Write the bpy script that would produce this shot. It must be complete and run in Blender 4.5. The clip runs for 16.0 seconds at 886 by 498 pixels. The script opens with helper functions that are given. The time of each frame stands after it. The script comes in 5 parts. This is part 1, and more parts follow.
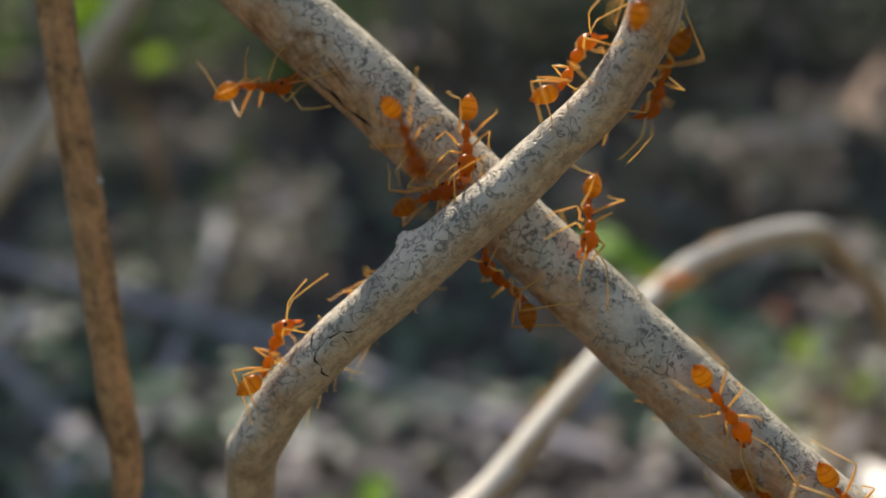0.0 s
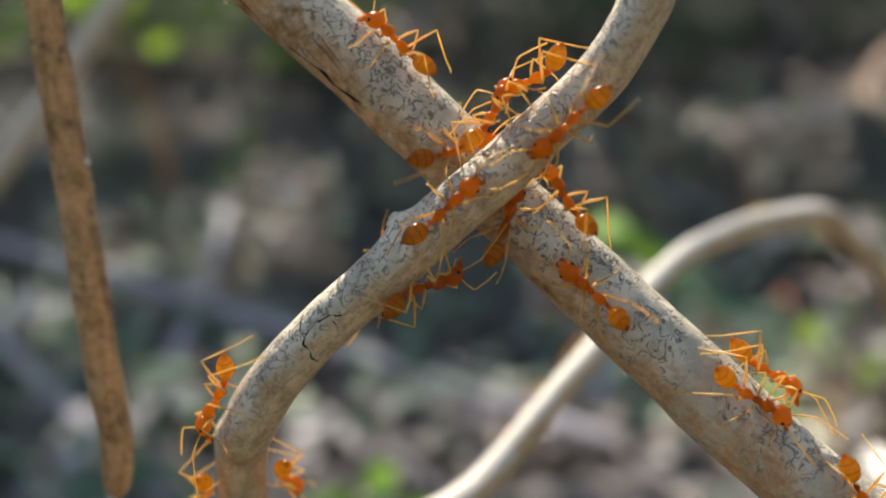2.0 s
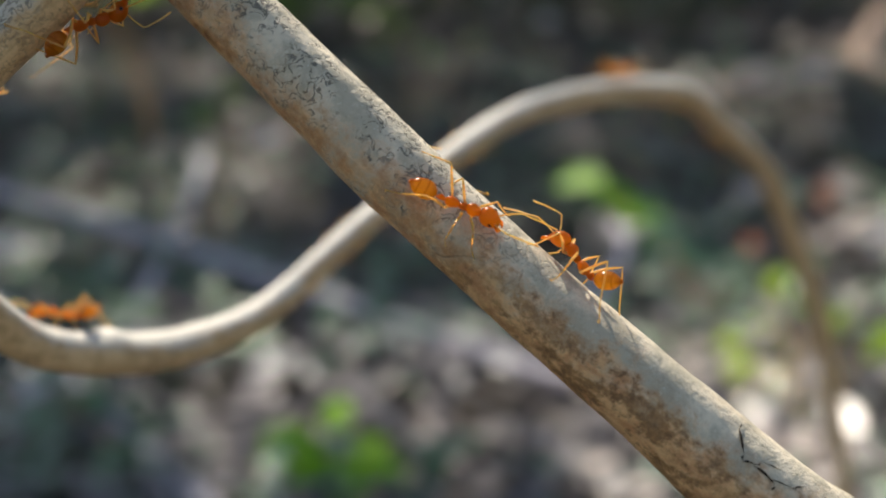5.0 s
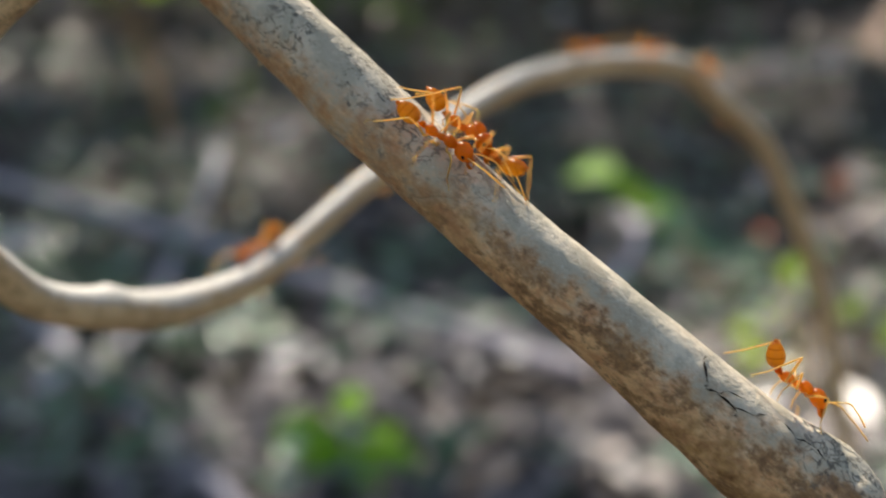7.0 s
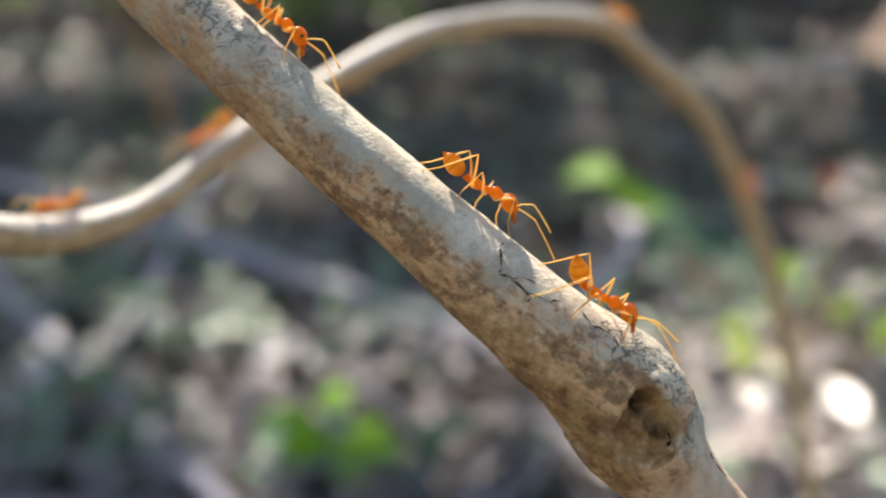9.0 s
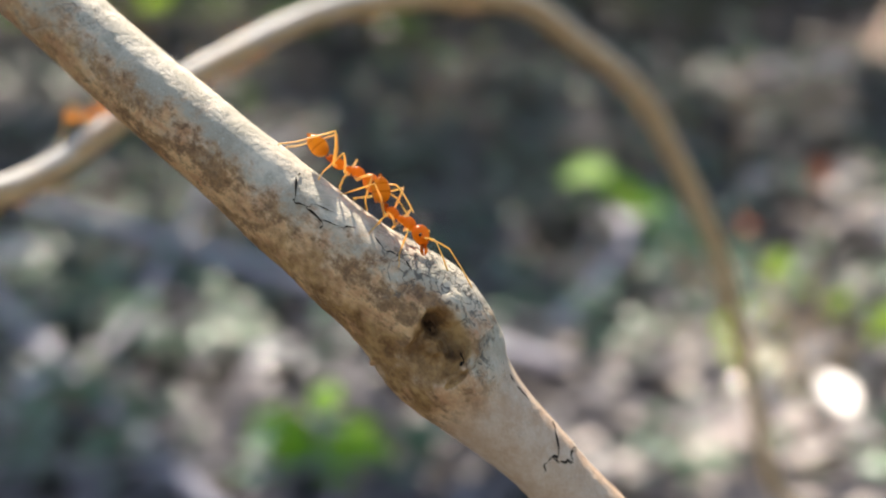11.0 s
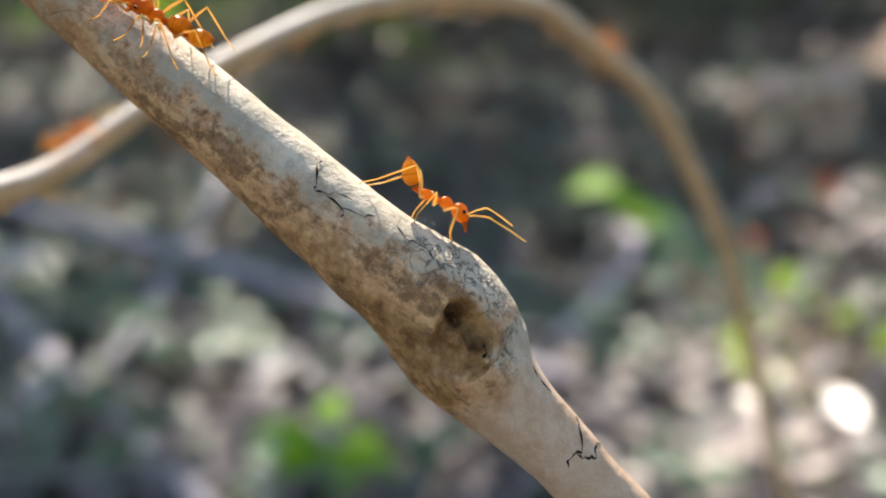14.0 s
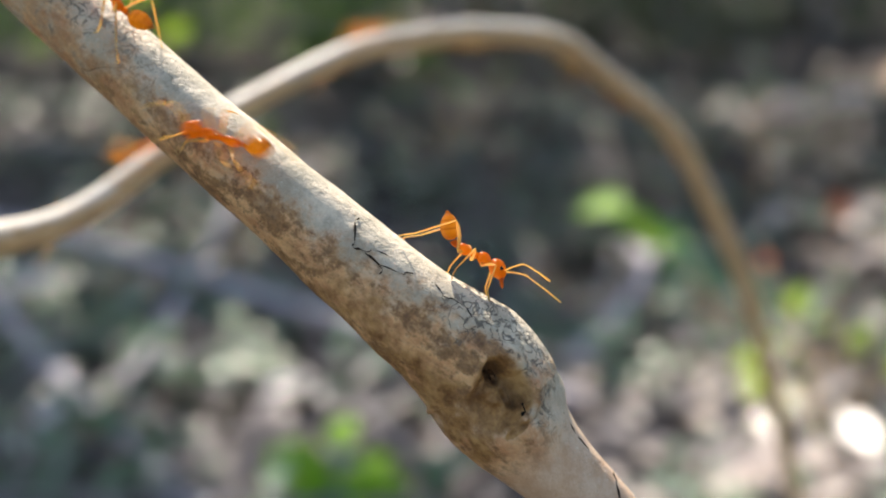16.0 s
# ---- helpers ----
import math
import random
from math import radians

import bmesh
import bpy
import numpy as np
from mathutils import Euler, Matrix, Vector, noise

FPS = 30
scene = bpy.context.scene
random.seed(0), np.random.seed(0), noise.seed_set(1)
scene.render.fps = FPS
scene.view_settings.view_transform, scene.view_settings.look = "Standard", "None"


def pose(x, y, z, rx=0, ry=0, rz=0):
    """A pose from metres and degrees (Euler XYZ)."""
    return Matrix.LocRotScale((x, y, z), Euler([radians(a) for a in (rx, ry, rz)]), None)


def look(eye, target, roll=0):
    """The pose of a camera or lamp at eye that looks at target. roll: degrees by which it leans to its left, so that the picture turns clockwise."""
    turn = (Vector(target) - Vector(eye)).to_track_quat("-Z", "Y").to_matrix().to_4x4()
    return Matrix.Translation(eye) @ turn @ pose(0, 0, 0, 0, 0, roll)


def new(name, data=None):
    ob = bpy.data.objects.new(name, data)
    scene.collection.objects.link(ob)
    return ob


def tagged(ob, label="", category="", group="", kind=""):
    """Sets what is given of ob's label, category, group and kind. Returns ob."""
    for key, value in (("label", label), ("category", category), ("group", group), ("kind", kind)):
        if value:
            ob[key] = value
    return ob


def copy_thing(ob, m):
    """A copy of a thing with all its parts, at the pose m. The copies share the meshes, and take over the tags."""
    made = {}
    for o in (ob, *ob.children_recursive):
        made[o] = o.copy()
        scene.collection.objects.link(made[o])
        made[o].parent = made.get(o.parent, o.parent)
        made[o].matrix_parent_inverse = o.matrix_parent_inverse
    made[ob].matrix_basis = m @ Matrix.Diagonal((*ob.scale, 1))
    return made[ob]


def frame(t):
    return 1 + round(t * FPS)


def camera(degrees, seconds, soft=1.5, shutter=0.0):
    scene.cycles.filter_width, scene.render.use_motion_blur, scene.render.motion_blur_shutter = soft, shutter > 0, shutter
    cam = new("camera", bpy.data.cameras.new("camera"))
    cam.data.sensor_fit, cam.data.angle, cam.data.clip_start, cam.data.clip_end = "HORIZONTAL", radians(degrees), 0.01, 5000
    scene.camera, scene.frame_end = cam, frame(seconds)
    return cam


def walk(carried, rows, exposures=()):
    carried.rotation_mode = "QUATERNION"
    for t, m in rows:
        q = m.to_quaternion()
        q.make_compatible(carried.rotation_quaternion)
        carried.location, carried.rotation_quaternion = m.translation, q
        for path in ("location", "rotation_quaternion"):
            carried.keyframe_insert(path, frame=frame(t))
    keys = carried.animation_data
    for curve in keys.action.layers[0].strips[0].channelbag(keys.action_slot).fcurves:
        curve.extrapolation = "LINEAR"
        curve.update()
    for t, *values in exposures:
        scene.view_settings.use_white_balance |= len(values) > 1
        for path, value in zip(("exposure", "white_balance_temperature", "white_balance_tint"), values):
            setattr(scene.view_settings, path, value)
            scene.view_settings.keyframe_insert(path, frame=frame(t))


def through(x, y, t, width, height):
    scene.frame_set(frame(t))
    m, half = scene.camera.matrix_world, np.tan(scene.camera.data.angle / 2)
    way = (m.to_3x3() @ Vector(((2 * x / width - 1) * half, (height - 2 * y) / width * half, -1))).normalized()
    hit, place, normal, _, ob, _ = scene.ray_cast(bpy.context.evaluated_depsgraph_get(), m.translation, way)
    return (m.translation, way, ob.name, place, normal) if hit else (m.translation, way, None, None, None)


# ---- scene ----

# ---------------------------------------------------------------- camera
cam = camera(45.0, 16.0, soft=1.9, shutter=0.6)
cam.data.dof.use_dof = True
cam.data.dof.focus_distance = 0.0975
cam.data.dof.aperture_fstop = 13.0
PATH = [
    (0, 0.00000, -0.09659, 0.44588, 75.007, 0.027, -0.000),
    (0.5, -0.00015, -0.09620, 0.44565, 74.898, 0.059, 0.113),
    (1, 0.00086, -0.09536, 0.44595, 74.805, 0.155, 0.142),
    (1.5, 0.00123, -0.09353, 0.44657, 74.566, 0.173, 0.295),
    (2, 0.00140, -0.09418, 0.44485, 74.227, 0.234, 0.343),
    (2.5, 0.00197, -0.09389, 0.44337, 74.085, 0.301, 0.251),
    (3, 0.00722, -0.09559, 0.43842, 73.618, 0.116, 0.066),
    (3.4, 0.01390, -0.09670, 0.43530, 72.950, -0.180, 0.150),
    (3.5, 0.01597, -0.09709, 0.43282, 72.769, -0.243, 0.174),
    (4, 0.02399, -0.09927, 0.42600, 72.194, -0.083, -0.068),
    (4.2, 0.02909, -0.09949, 0.42558, 72.460, -0.347, -0.068),
    (6.3, 0.03518, -0.10411, 0.42566, 71.999, -0.328, 1.417),
    (6.5, 0.03544, -0.10570, 0.42568, 72.210, -0.112, 1.303),
    (7, 0.03741, -0.10537, 0.42198, 72.073, -0.038, 1.386),
    (7.5, 0.04386, -0.10590, 0.42063, 71.862, -0.189, 1.681),
    (8, 0.04767, -0.10583, 0.41410, 71.911, -0.341, 1.717),
    (8.5, 0.05437, -0.10784, 0.41299, 72.344, -0.315, 1.919),
    (9, 0.05712, -0.10723, 0.41099, 72.540, -0.179, 2.050),
    (9.2, 0.05950, -0.10670, 0.41132, 72.574, 0.044, 1.923),
    (11.3, 0.07759, -0.11160, 0.40316, 73.244, 1.284, 2.339),
    (11.5, 0.07627, -0.11042, 0.40266, 73.372, 0.616, 2.309),
    (12, 0.07506, -0.11159, 0.40596, 73.536, 0.529, 2.170),
    (12.5, 0.07439, -0.11287, 0.40432, 73.625, 0.622, 2.330),
    (13, 0.07437, -0.11077, 0.40137, 73.391, 0.763, 2.657),
    (13.5, 0.07505, -0.11063, 0.40173, 73.603, 1.070, 2.662),
    (14, 0.07529, -0.11026, 0.40191, 73.783, 0.955, 2.641),
    (14.5, 0.07594, -0.10976, 0.40297, 73.911, 0.963, 2.704),
    (15, 0.07526, -0.10976, 0.40275, 73.976, 0.912, 2.777),
    (15.5, 0.07386, -0.10997, 0.40510, 74.568, 0.977, 3.108),
    (16, 0.07266, -0.10950, 0.40539, 74.759, 1.046, 3.104),
]
EXPOSURES = [(0.0, 0.27, 7550, 12), (0.5, 0.60, 7550, 11), (2.0, 0.74, 7550, 11), (4.0, 0.63, 7400, 11), (7.5, 0.64, 7400, 12), (8.0, 0.70, 7400, 12), (9.0, 1.06, 7450, 14), (12.0, 1.11, 7450, 14), (16.0, 1.07, 7450, 14)]
walk(cam, [(t, pose(x, y, z, rx, ry, rz)) for t, x, y, z, rx, ry, rz in PATH], EXPOSURES)

# ---------------------------------------------------------------- light
SUN_ELEV, SUN_AZ = 46.0, -16.0      # degrees; azimuth from +y towards +x
world = bpy.data.worlds.new("sky")
scene.world = world
world.use_nodes = True
wn = world.node_tree
wn.nodes.clear()
w_out = wn.nodes.new("ShaderNodeOutputWorld")
w_bg = wn.nodes.new("ShaderNodeBackground")
w_sky = wn.nodes.new("ShaderNodeTexSky")
w_sky.sky_type = "NISHITA"
w_sky.sun_disc = False
w_sky.sun_elevation = radians(SUN_ELEV)
w_sky.sun_rotation = radians(SUN_AZ)
w_bg.inputs["Strength"].default_value = 0.122
wn.links.new(w_sky.outputs[0], w_bg.inputs["Color"])
wn.links.new(w_bg.outputs[0], w_out.inputs["Surface"])
sun_data = bpy.data.lights.new("sun", "SUN")
sun_data.energy, sun_data.angle, sun_data.color = 5.0, radians(0.53), (1.0, 0.97, 0.915)
sun = new("sun", sun_data)
_az, _el = radians(SUN_AZ), radians(SUN_ELEV)
SUN_DIR = Vector((math.sin(_az) * math.cos(_el), math.cos(_az) * math.cos(_el), math.sin(_el)))
sun.matrix_world = look(SUN_DIR * 20, (0, 0, 0))


# ---------------------------------------------------------------- materials
class Nodes:
    """A short way to write a node material."""

    def __init__(self, name):
        self.mat = bpy.data.materials.new(name)
        self.mat.use_nodes = True
        self.tree = self.mat.node_tree
        self.bsdf = self.tree.nodes["Principled BSDF"]
        self.out = self.tree.nodes["Material Output"]

    def add(self, kind, **values):
        node = self.tree.nodes.new(kind)
        if "operation" in values:
            node.operation = values["operation"]
        if "data_type" in values:
            node.data_type = values["data_type"]
        if "blend_type" in values:
            node.blend_type = values["blend_type"]
        if "attribute_name" in values:
            node.attribute_name = values["attribute_name"]
        if "interpolation_type" in values:
            node.interpolation_type = values["interpolation_type"]
        return node

    def link(self, a, b):
        self.tree.links.new(a, b)

    def put(self, socket, value):
        if hasattr(value, "is_linked"):
            self.link(value, socket)
        else:
            socket.default_value = value

    def coord(self, which="Object"):
        return self.add("ShaderNodeTexCoord").outputs[which]

    def scaled(self, vector, scale):
        node = self.add("ShaderNodeMapping")
        self.link(vector, node.inputs["Vector"])
        node.inputs["Scale"].default_value = scale
        return node.outputs[0]

    def noise(self, scale, detail=3, rough=0.55, vector=None, distort=0.0):
        node = self.add("ShaderNodeTexNoise")
        self.link(vector if vector is not None else self.coord(), node.inputs["Vector"])
        node.inputs["Scale"].default_value = scale
        node.inputs["Detail"].default_value = detail
        node.inputs["Roughness"].default_value = rough
        node.inputs["Distortion"].default_value = distort
        return node.outputs[0]

    def math(self, op, a, b=0.0):
        node = self.add("ShaderNodeMath", operation=op)
        self.put(node.inputs[0], a)
        self.put(node.inputs[1], b)
        return node.outputs[0]

    def step(self, value, low, high, a=0.0, b=1.0):
        node = self.add("ShaderNodeMapRange", interpolation_type="SMOOTHSTEP")
        self.put(node.inputs[0], value)
        for i, v in zip((1, 2, 3, 4), (low, high, a, b)):
            node.inputs[i].default_value = v
        return node.outputs[0]

    def mix(self, fac, a, b, how="MIX"):
        node = self.add("ShaderNodeMix", data_type="RGBA", blend_type=how)
        self.put(node.inputs[0], fac)
        for socket, v in ((node.inputs[6], a), (node.inputs[7], b)):
            if isinstance(v, tuple):
                socket.default_value = (*v, 1.0)
            else:
                self.link(v, socket)
        return node.outputs[2]

    def attr(self, name):
        return self.add("ShaderNodeAttribute", attribute_name=name).outputs["Fac"]

    def bump(self, height, strength, distance):
        node = self.add("ShaderNodeBump")
        node.inputs["Strength"].default_value = strength
        node.inputs["Distance"].default_value = distance
        self.link(height, node.inputs["Height"])
        self.link(node.outputs[0], self.bsdf.inputs["Normal"])

    def done(self, color, rough=0.7, spec=0.5):
        if isinstance(color, tuple):
            self.bsdf.inputs["Base Color"].default_value = (*color, 1)
        else:
            self.link(color, self.bsdf.inputs["Base Color"])
        self.put(self.bsdf.inputs["Roughness"], rough)
        self.bsdf.inputs["Specular IOR Level"].default_value = spec
        return self.mat


def bark(name, pale, tan, lichen, script=0.6, stains=0.5, dense=0.0, faded=None, young=None, gloss=0.06, far_cool=None, knot=None, spread=0.0):
    """Smooth liana bark: pale lichen film with the sun's fall painted in, dark script marks, tan skin warmed for bounce
    light, brown stains, rotten heartwood in hollows with their shade.
    """
    n = Nodes(name)
    broad = n.noise(150, 5, 0.65)
    fine = n.noise(1500, 4, 0.65)
    mid = n.noise(520, 5, 0.7)
    # paler towards the sun: lichen, plus sunlight put into the colour
    up = n.attr("sun_side")
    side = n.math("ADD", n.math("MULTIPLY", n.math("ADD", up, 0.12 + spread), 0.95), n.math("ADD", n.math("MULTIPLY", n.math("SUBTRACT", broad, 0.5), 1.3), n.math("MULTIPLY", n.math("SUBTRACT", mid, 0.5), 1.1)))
    grain = n.noise(2.2, 6, 0.72, n.scaled(n.coord("UV"), (0.9, 3.0, 1.0)), 0.8)
    # tan away from the sun: bare bark, with warm bounce light painted in
    skin = n.mix(n.step(n.math("ADD", n.math("MULTIPLY", mid, 0.5), n.math("MULTIPLY", grain, 0.5)), 0.38, 0.60), tuple(c * d for c, d in zip(tan, (0.70, 0.64, 0.60))), tuple(min(0.82, c * 1.16) for c in tan))
    # how far along the stem, in centimetres: script marks thin out, and past a knot the bark is young and smooth
    length = n.add("ShaderNodeSeparateXYZ")
    n.link(n.coord("UV"), length.inputs[0])
    old = n.step(length.outputs[0], *young, 1.0, 0.0) if young else 1.0
    written = n.step(length.outputs[0], *faded, 1.0, 0.12) if faded else 1.0
    # round a knot the marks come back
    marked = n.math("MAXIMUM", written, n.math("MULTIPLY", n.step(length.outputs[0], knot - 1.3, knot - 0.6), n.step(length.outputs[0], knot + 0.35, knot + 0.85, 1.0, 0.12))) if knot else written
    side = n.math("ADD", side, n.math("MULTIPLY", n.math("SUBTRACT", written, 1.0), 0.25 if young else 0.45))
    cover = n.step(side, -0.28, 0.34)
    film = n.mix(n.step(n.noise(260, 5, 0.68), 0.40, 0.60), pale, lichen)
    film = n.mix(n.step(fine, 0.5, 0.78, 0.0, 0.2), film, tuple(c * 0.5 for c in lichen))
    # cooler film farther along: the far loop's white sunlight put into its colour
    if far_cool:
        film = n.mix(written, far_cool, film)
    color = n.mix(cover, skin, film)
    if young:
        color = n.mix(old, n.mix(n.step(mid, 0.3, 0.7), (0.58, 0.375, 0.235), (0.70, 0.53, 0.385)), color)
    # brown stains, longer along the stem, thickest where the lichen film ends
    along = n.scaled(n.coord("UV"), (0.75, 2.8, 1.0))
    speckle = n.noise(900, 5, 0.75)
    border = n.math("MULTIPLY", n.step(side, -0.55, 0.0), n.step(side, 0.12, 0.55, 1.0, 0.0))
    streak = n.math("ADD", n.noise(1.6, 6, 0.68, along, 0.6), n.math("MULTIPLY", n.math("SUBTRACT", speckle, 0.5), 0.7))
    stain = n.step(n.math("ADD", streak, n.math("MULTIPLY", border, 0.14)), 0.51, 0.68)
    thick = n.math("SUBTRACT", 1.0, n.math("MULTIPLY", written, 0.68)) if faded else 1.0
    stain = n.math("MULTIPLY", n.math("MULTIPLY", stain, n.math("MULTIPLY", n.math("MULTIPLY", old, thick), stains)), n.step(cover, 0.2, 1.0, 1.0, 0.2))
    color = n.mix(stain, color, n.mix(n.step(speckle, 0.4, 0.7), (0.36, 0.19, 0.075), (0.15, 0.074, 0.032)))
    # script marks: thin winding lines in patches
    wind = n.math("ABSOLUTE", n.math("SUBTRACT", n.noise(880, 1.8, 0.5, None, 1.1), 0.5))
    lines = n.step(wind, 0.014, 0.050, 1.0, 0.0)
    where = n.step(n.noise(120, 4, 0.65), 0.47 - dense, 0.58 - dense)
    broken = n.step(n.noise(900, 2), 0.37, 0.47)
    marks = n.math("MULTIPLY", n.math("MULTIPLY", n.math("MULTIPLY", lines, where), broken), n.math("MULTIPLY", n.step(cover, 0.1, 0.8, 0.15 if young else 0.1 + spread, 1.0), n.math("MULTIPLY", marked, script)))
    color = n.mix(marks, color, (0.055, 0.05, 0.045))
    # long fine cracks
    crack = n.math("ABSOLUTE", n.math("SUBTRACT", n.noise(85, 3, 0.6, None, 1.2), 0.5))
    cracks = n.math("MULTIPLY", n.step(crack, 0.003, 0.009, 1.0, 0.0), n.step(n.noise(50, 1), 0.62, 0.68))
    color = n.mix(n.math("MULTIPLY", cracks, 0.55), color, (0.025, 0.02, 0.016))
    # pale flakes
    color = n.mix(n.math("MULTIPLY", n.step(n.noise(2200, 2), 0.64, 0.74, 0.0, 0.28), cover), color, tuple(min(0.8, c * 1.4) for c in pale))
    # rotten wood laid bare in hollows
    heart = n.attr("heart")
    wood = n.mix(n.step(mid, 0.3, 0.68), (0.18, 0.080, 0.024), (0.50, 0.275, 0.098))
    wood = n.mix(n.step(n.noise(260, 3, 0.6), 0.5, 0.66, 0.0, 0.6), wood, (0.58, 0.37, 0.16))
    color = n.mix(n.step(heart, 0.12, 0.75), color, wood)
    # darkest in pit and crescent: the hollow's shade painted into the rotten wood
    color = n.mix(n.step(heart, 1.05, 1.95), color, n.mix(n.step(mid, 0.3, 0.7), (0.035, 0.018, 0.009), (0.17, 0.080, 0.030)))
    h = n.math("SUBTRACT", n.math("ADD", n.math("MULTIPLY", fine, 0.5), n.math("MULTIPLY", mid, 0.8)), n.math("MULTIPLY", n.math("ADD", marks, cracks), 0.8))
    n.bump(h, 0.85, 0.0003)
    return n.done(color, n.step(fine, 0.3, 0.7, 0.6 - gloss, 0.88 - gloss), 0.5)


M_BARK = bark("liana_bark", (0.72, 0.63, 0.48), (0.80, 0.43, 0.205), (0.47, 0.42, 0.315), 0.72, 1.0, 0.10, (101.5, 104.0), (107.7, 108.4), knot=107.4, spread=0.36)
M_VINE = bark("vine_bark", (0.75, 0.66, 0.515), (0.68, 0.47, 0.25), (0.50, 0.44, 0.34), 0.62, 0.35, 0.30, (52.5, 55.5), gloss=0.16, far_cool=(0.62, 0.60, 0.545), spread=0.35)
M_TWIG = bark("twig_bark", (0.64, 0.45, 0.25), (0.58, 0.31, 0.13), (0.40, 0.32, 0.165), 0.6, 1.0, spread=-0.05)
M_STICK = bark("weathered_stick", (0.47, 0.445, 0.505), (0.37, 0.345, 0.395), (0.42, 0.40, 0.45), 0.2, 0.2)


def earth():
    n = Nodes("forest_soil")
    a, b = n.noise(9, 5, 0.65), n.noise(70, 4, 0.7)
    color = n.mix(n.step(a, 0.35, 0.65), (0.042, 0.035, 0.028), (0.10, 0.086, 0.070))
    color = n.mix(n.step(b, 0.42, 0.7), color, (0.028, 0.023, 0.017))
    n.bump(b, 0.7, 0.02)
    return n.done(color, 0.9, 0.3)


M_EARTH = earth()


def clay():
    n = Nodes("dry_clay")
    a, b = n.noise(14, 5, 0.65), n.noise(90, 4, 0.7)
    color = n.mix(n.step(a, 0.35, 0.65), (0.40, 0.28, 0.22), (0.60, 0.46, 0.38))
    color = n.mix(n.step(b, 0.5, 0.75, 0.0, 0.6), color, (0.22, 0.15, 0.11))
    n.bump(b, 0.8, 0.012)
    return n.done(color, 0.9, 0.3)


M_CLAY = clay()


def leafy(name, one, two, three, through=0.25, rough=0.5):
    """A leaf blade: three tones spread over the leaves, veins as fine relief, some light passing through."""
    n = Nodes(name)
    pick = n.add("ShaderNodeNewGeometry").outputs["Random Per Island"]
    color = n.mix(n.step(pick, 0.15, 0.6), one, two)
    color = n.mix(n.step(pick, 0.72, 0.98), color, three)
    color = n.mix(n.step(n.noise(60, 4), 0.45, 0.75, 0.0, 0.55), color, tuple(c * 0.5 for c in one))
    n.bump(n.noise(220, 3), 0.4, 0.002)
    mat = n.done(color, rough, 0.45)
    tl = n.add("ShaderNodeBsdfTranslucent")
    n.link(color, tl.inputs["Color"])
    blend = n.add("ShaderNodeMixShader")
    blend.inputs[0].default_value = through
    n.link(n.bsdf.outputs[0], blend.inputs[1])
    n.link(tl.outputs[0], blend.inputs[2])
    n.link(blend.outputs[0], n.out.inputs["Surface"])
    return mat


M_LITTER = leafy("dead_leaves", (0.105, 0.093, 0.095), (0.170, 0.154, 0.162), (0.28, 0.262, 0.278), 0.12, 0.45)
M_PALE = leafy("pale_glint_leaf", (0.62, 0.60, 0.57), (0.72, 0.705, 0.68), (0.80, 0.79, 0.775), 0.25, 0.25)
M_DRYTWIG = leafy("grey_twigs", (0.25, 0.23, 0.245), (0.36, 0.335, 0.35), (0.50, 0.47, 0.48), 0.0, 0.6)
# lighter copy of the dead leaf, with sunlight put into its tone
M_TAN = leafy("sunlit_tan_leaf", (0.44, 0.365, 0.325), (0.56, 0.485, 0.45), (0.64, 0.575, 0.55), 0.2, 0.5)
M_RED = leafy("rust_leaf", (0.42, 0.10, 0.035), (0.50, 0.14, 0.05), (0.5, 0.16, 0.07), 0.2, 0.6)
M_GREEN = leafy("green_leaf", (0.16, 0.42, 0.012), (0.24, 0.54, 0.02), (0.32, 0.58, 0.035), 0.5, 0.6)
M_LIME = leafy("lime_leaf", (0.30, 0.52, 0.04), (0.40, 0.62, 0.06), (0.48, 0.64, 0.12), 0.6, 0.24)
# third tone: bluish sky highlights painted onto some of the leaves
M_TEAL = leafy("bluish_leaf", (0.08, 0.175, 0.09), (0.14, 0.27, 0.155), (0.30, 0.46, 0.385), 0.3, 0.33)
M_GREENDULL = leafy("soft_green_leaf", (0.14, 0.25, 0.06), (0.19, 0.32, 0.08), (0.28, 0.38, 0.14), 0.5, 0.45)
M_PALELIME = leafy("pale_lime_leaf", (0.55, 0.63, 0.32), (0.72, 0.75, 0.55), (0.80, 0.81, 0.72), 0.3, 0.11)
M_DULL = leafy("undergrowth_leaf", (0.045, 0.085, 0.032), (0.075, 0.125, 0.06), (0.13, 0.19, 0.10), 0.3, 0.45)


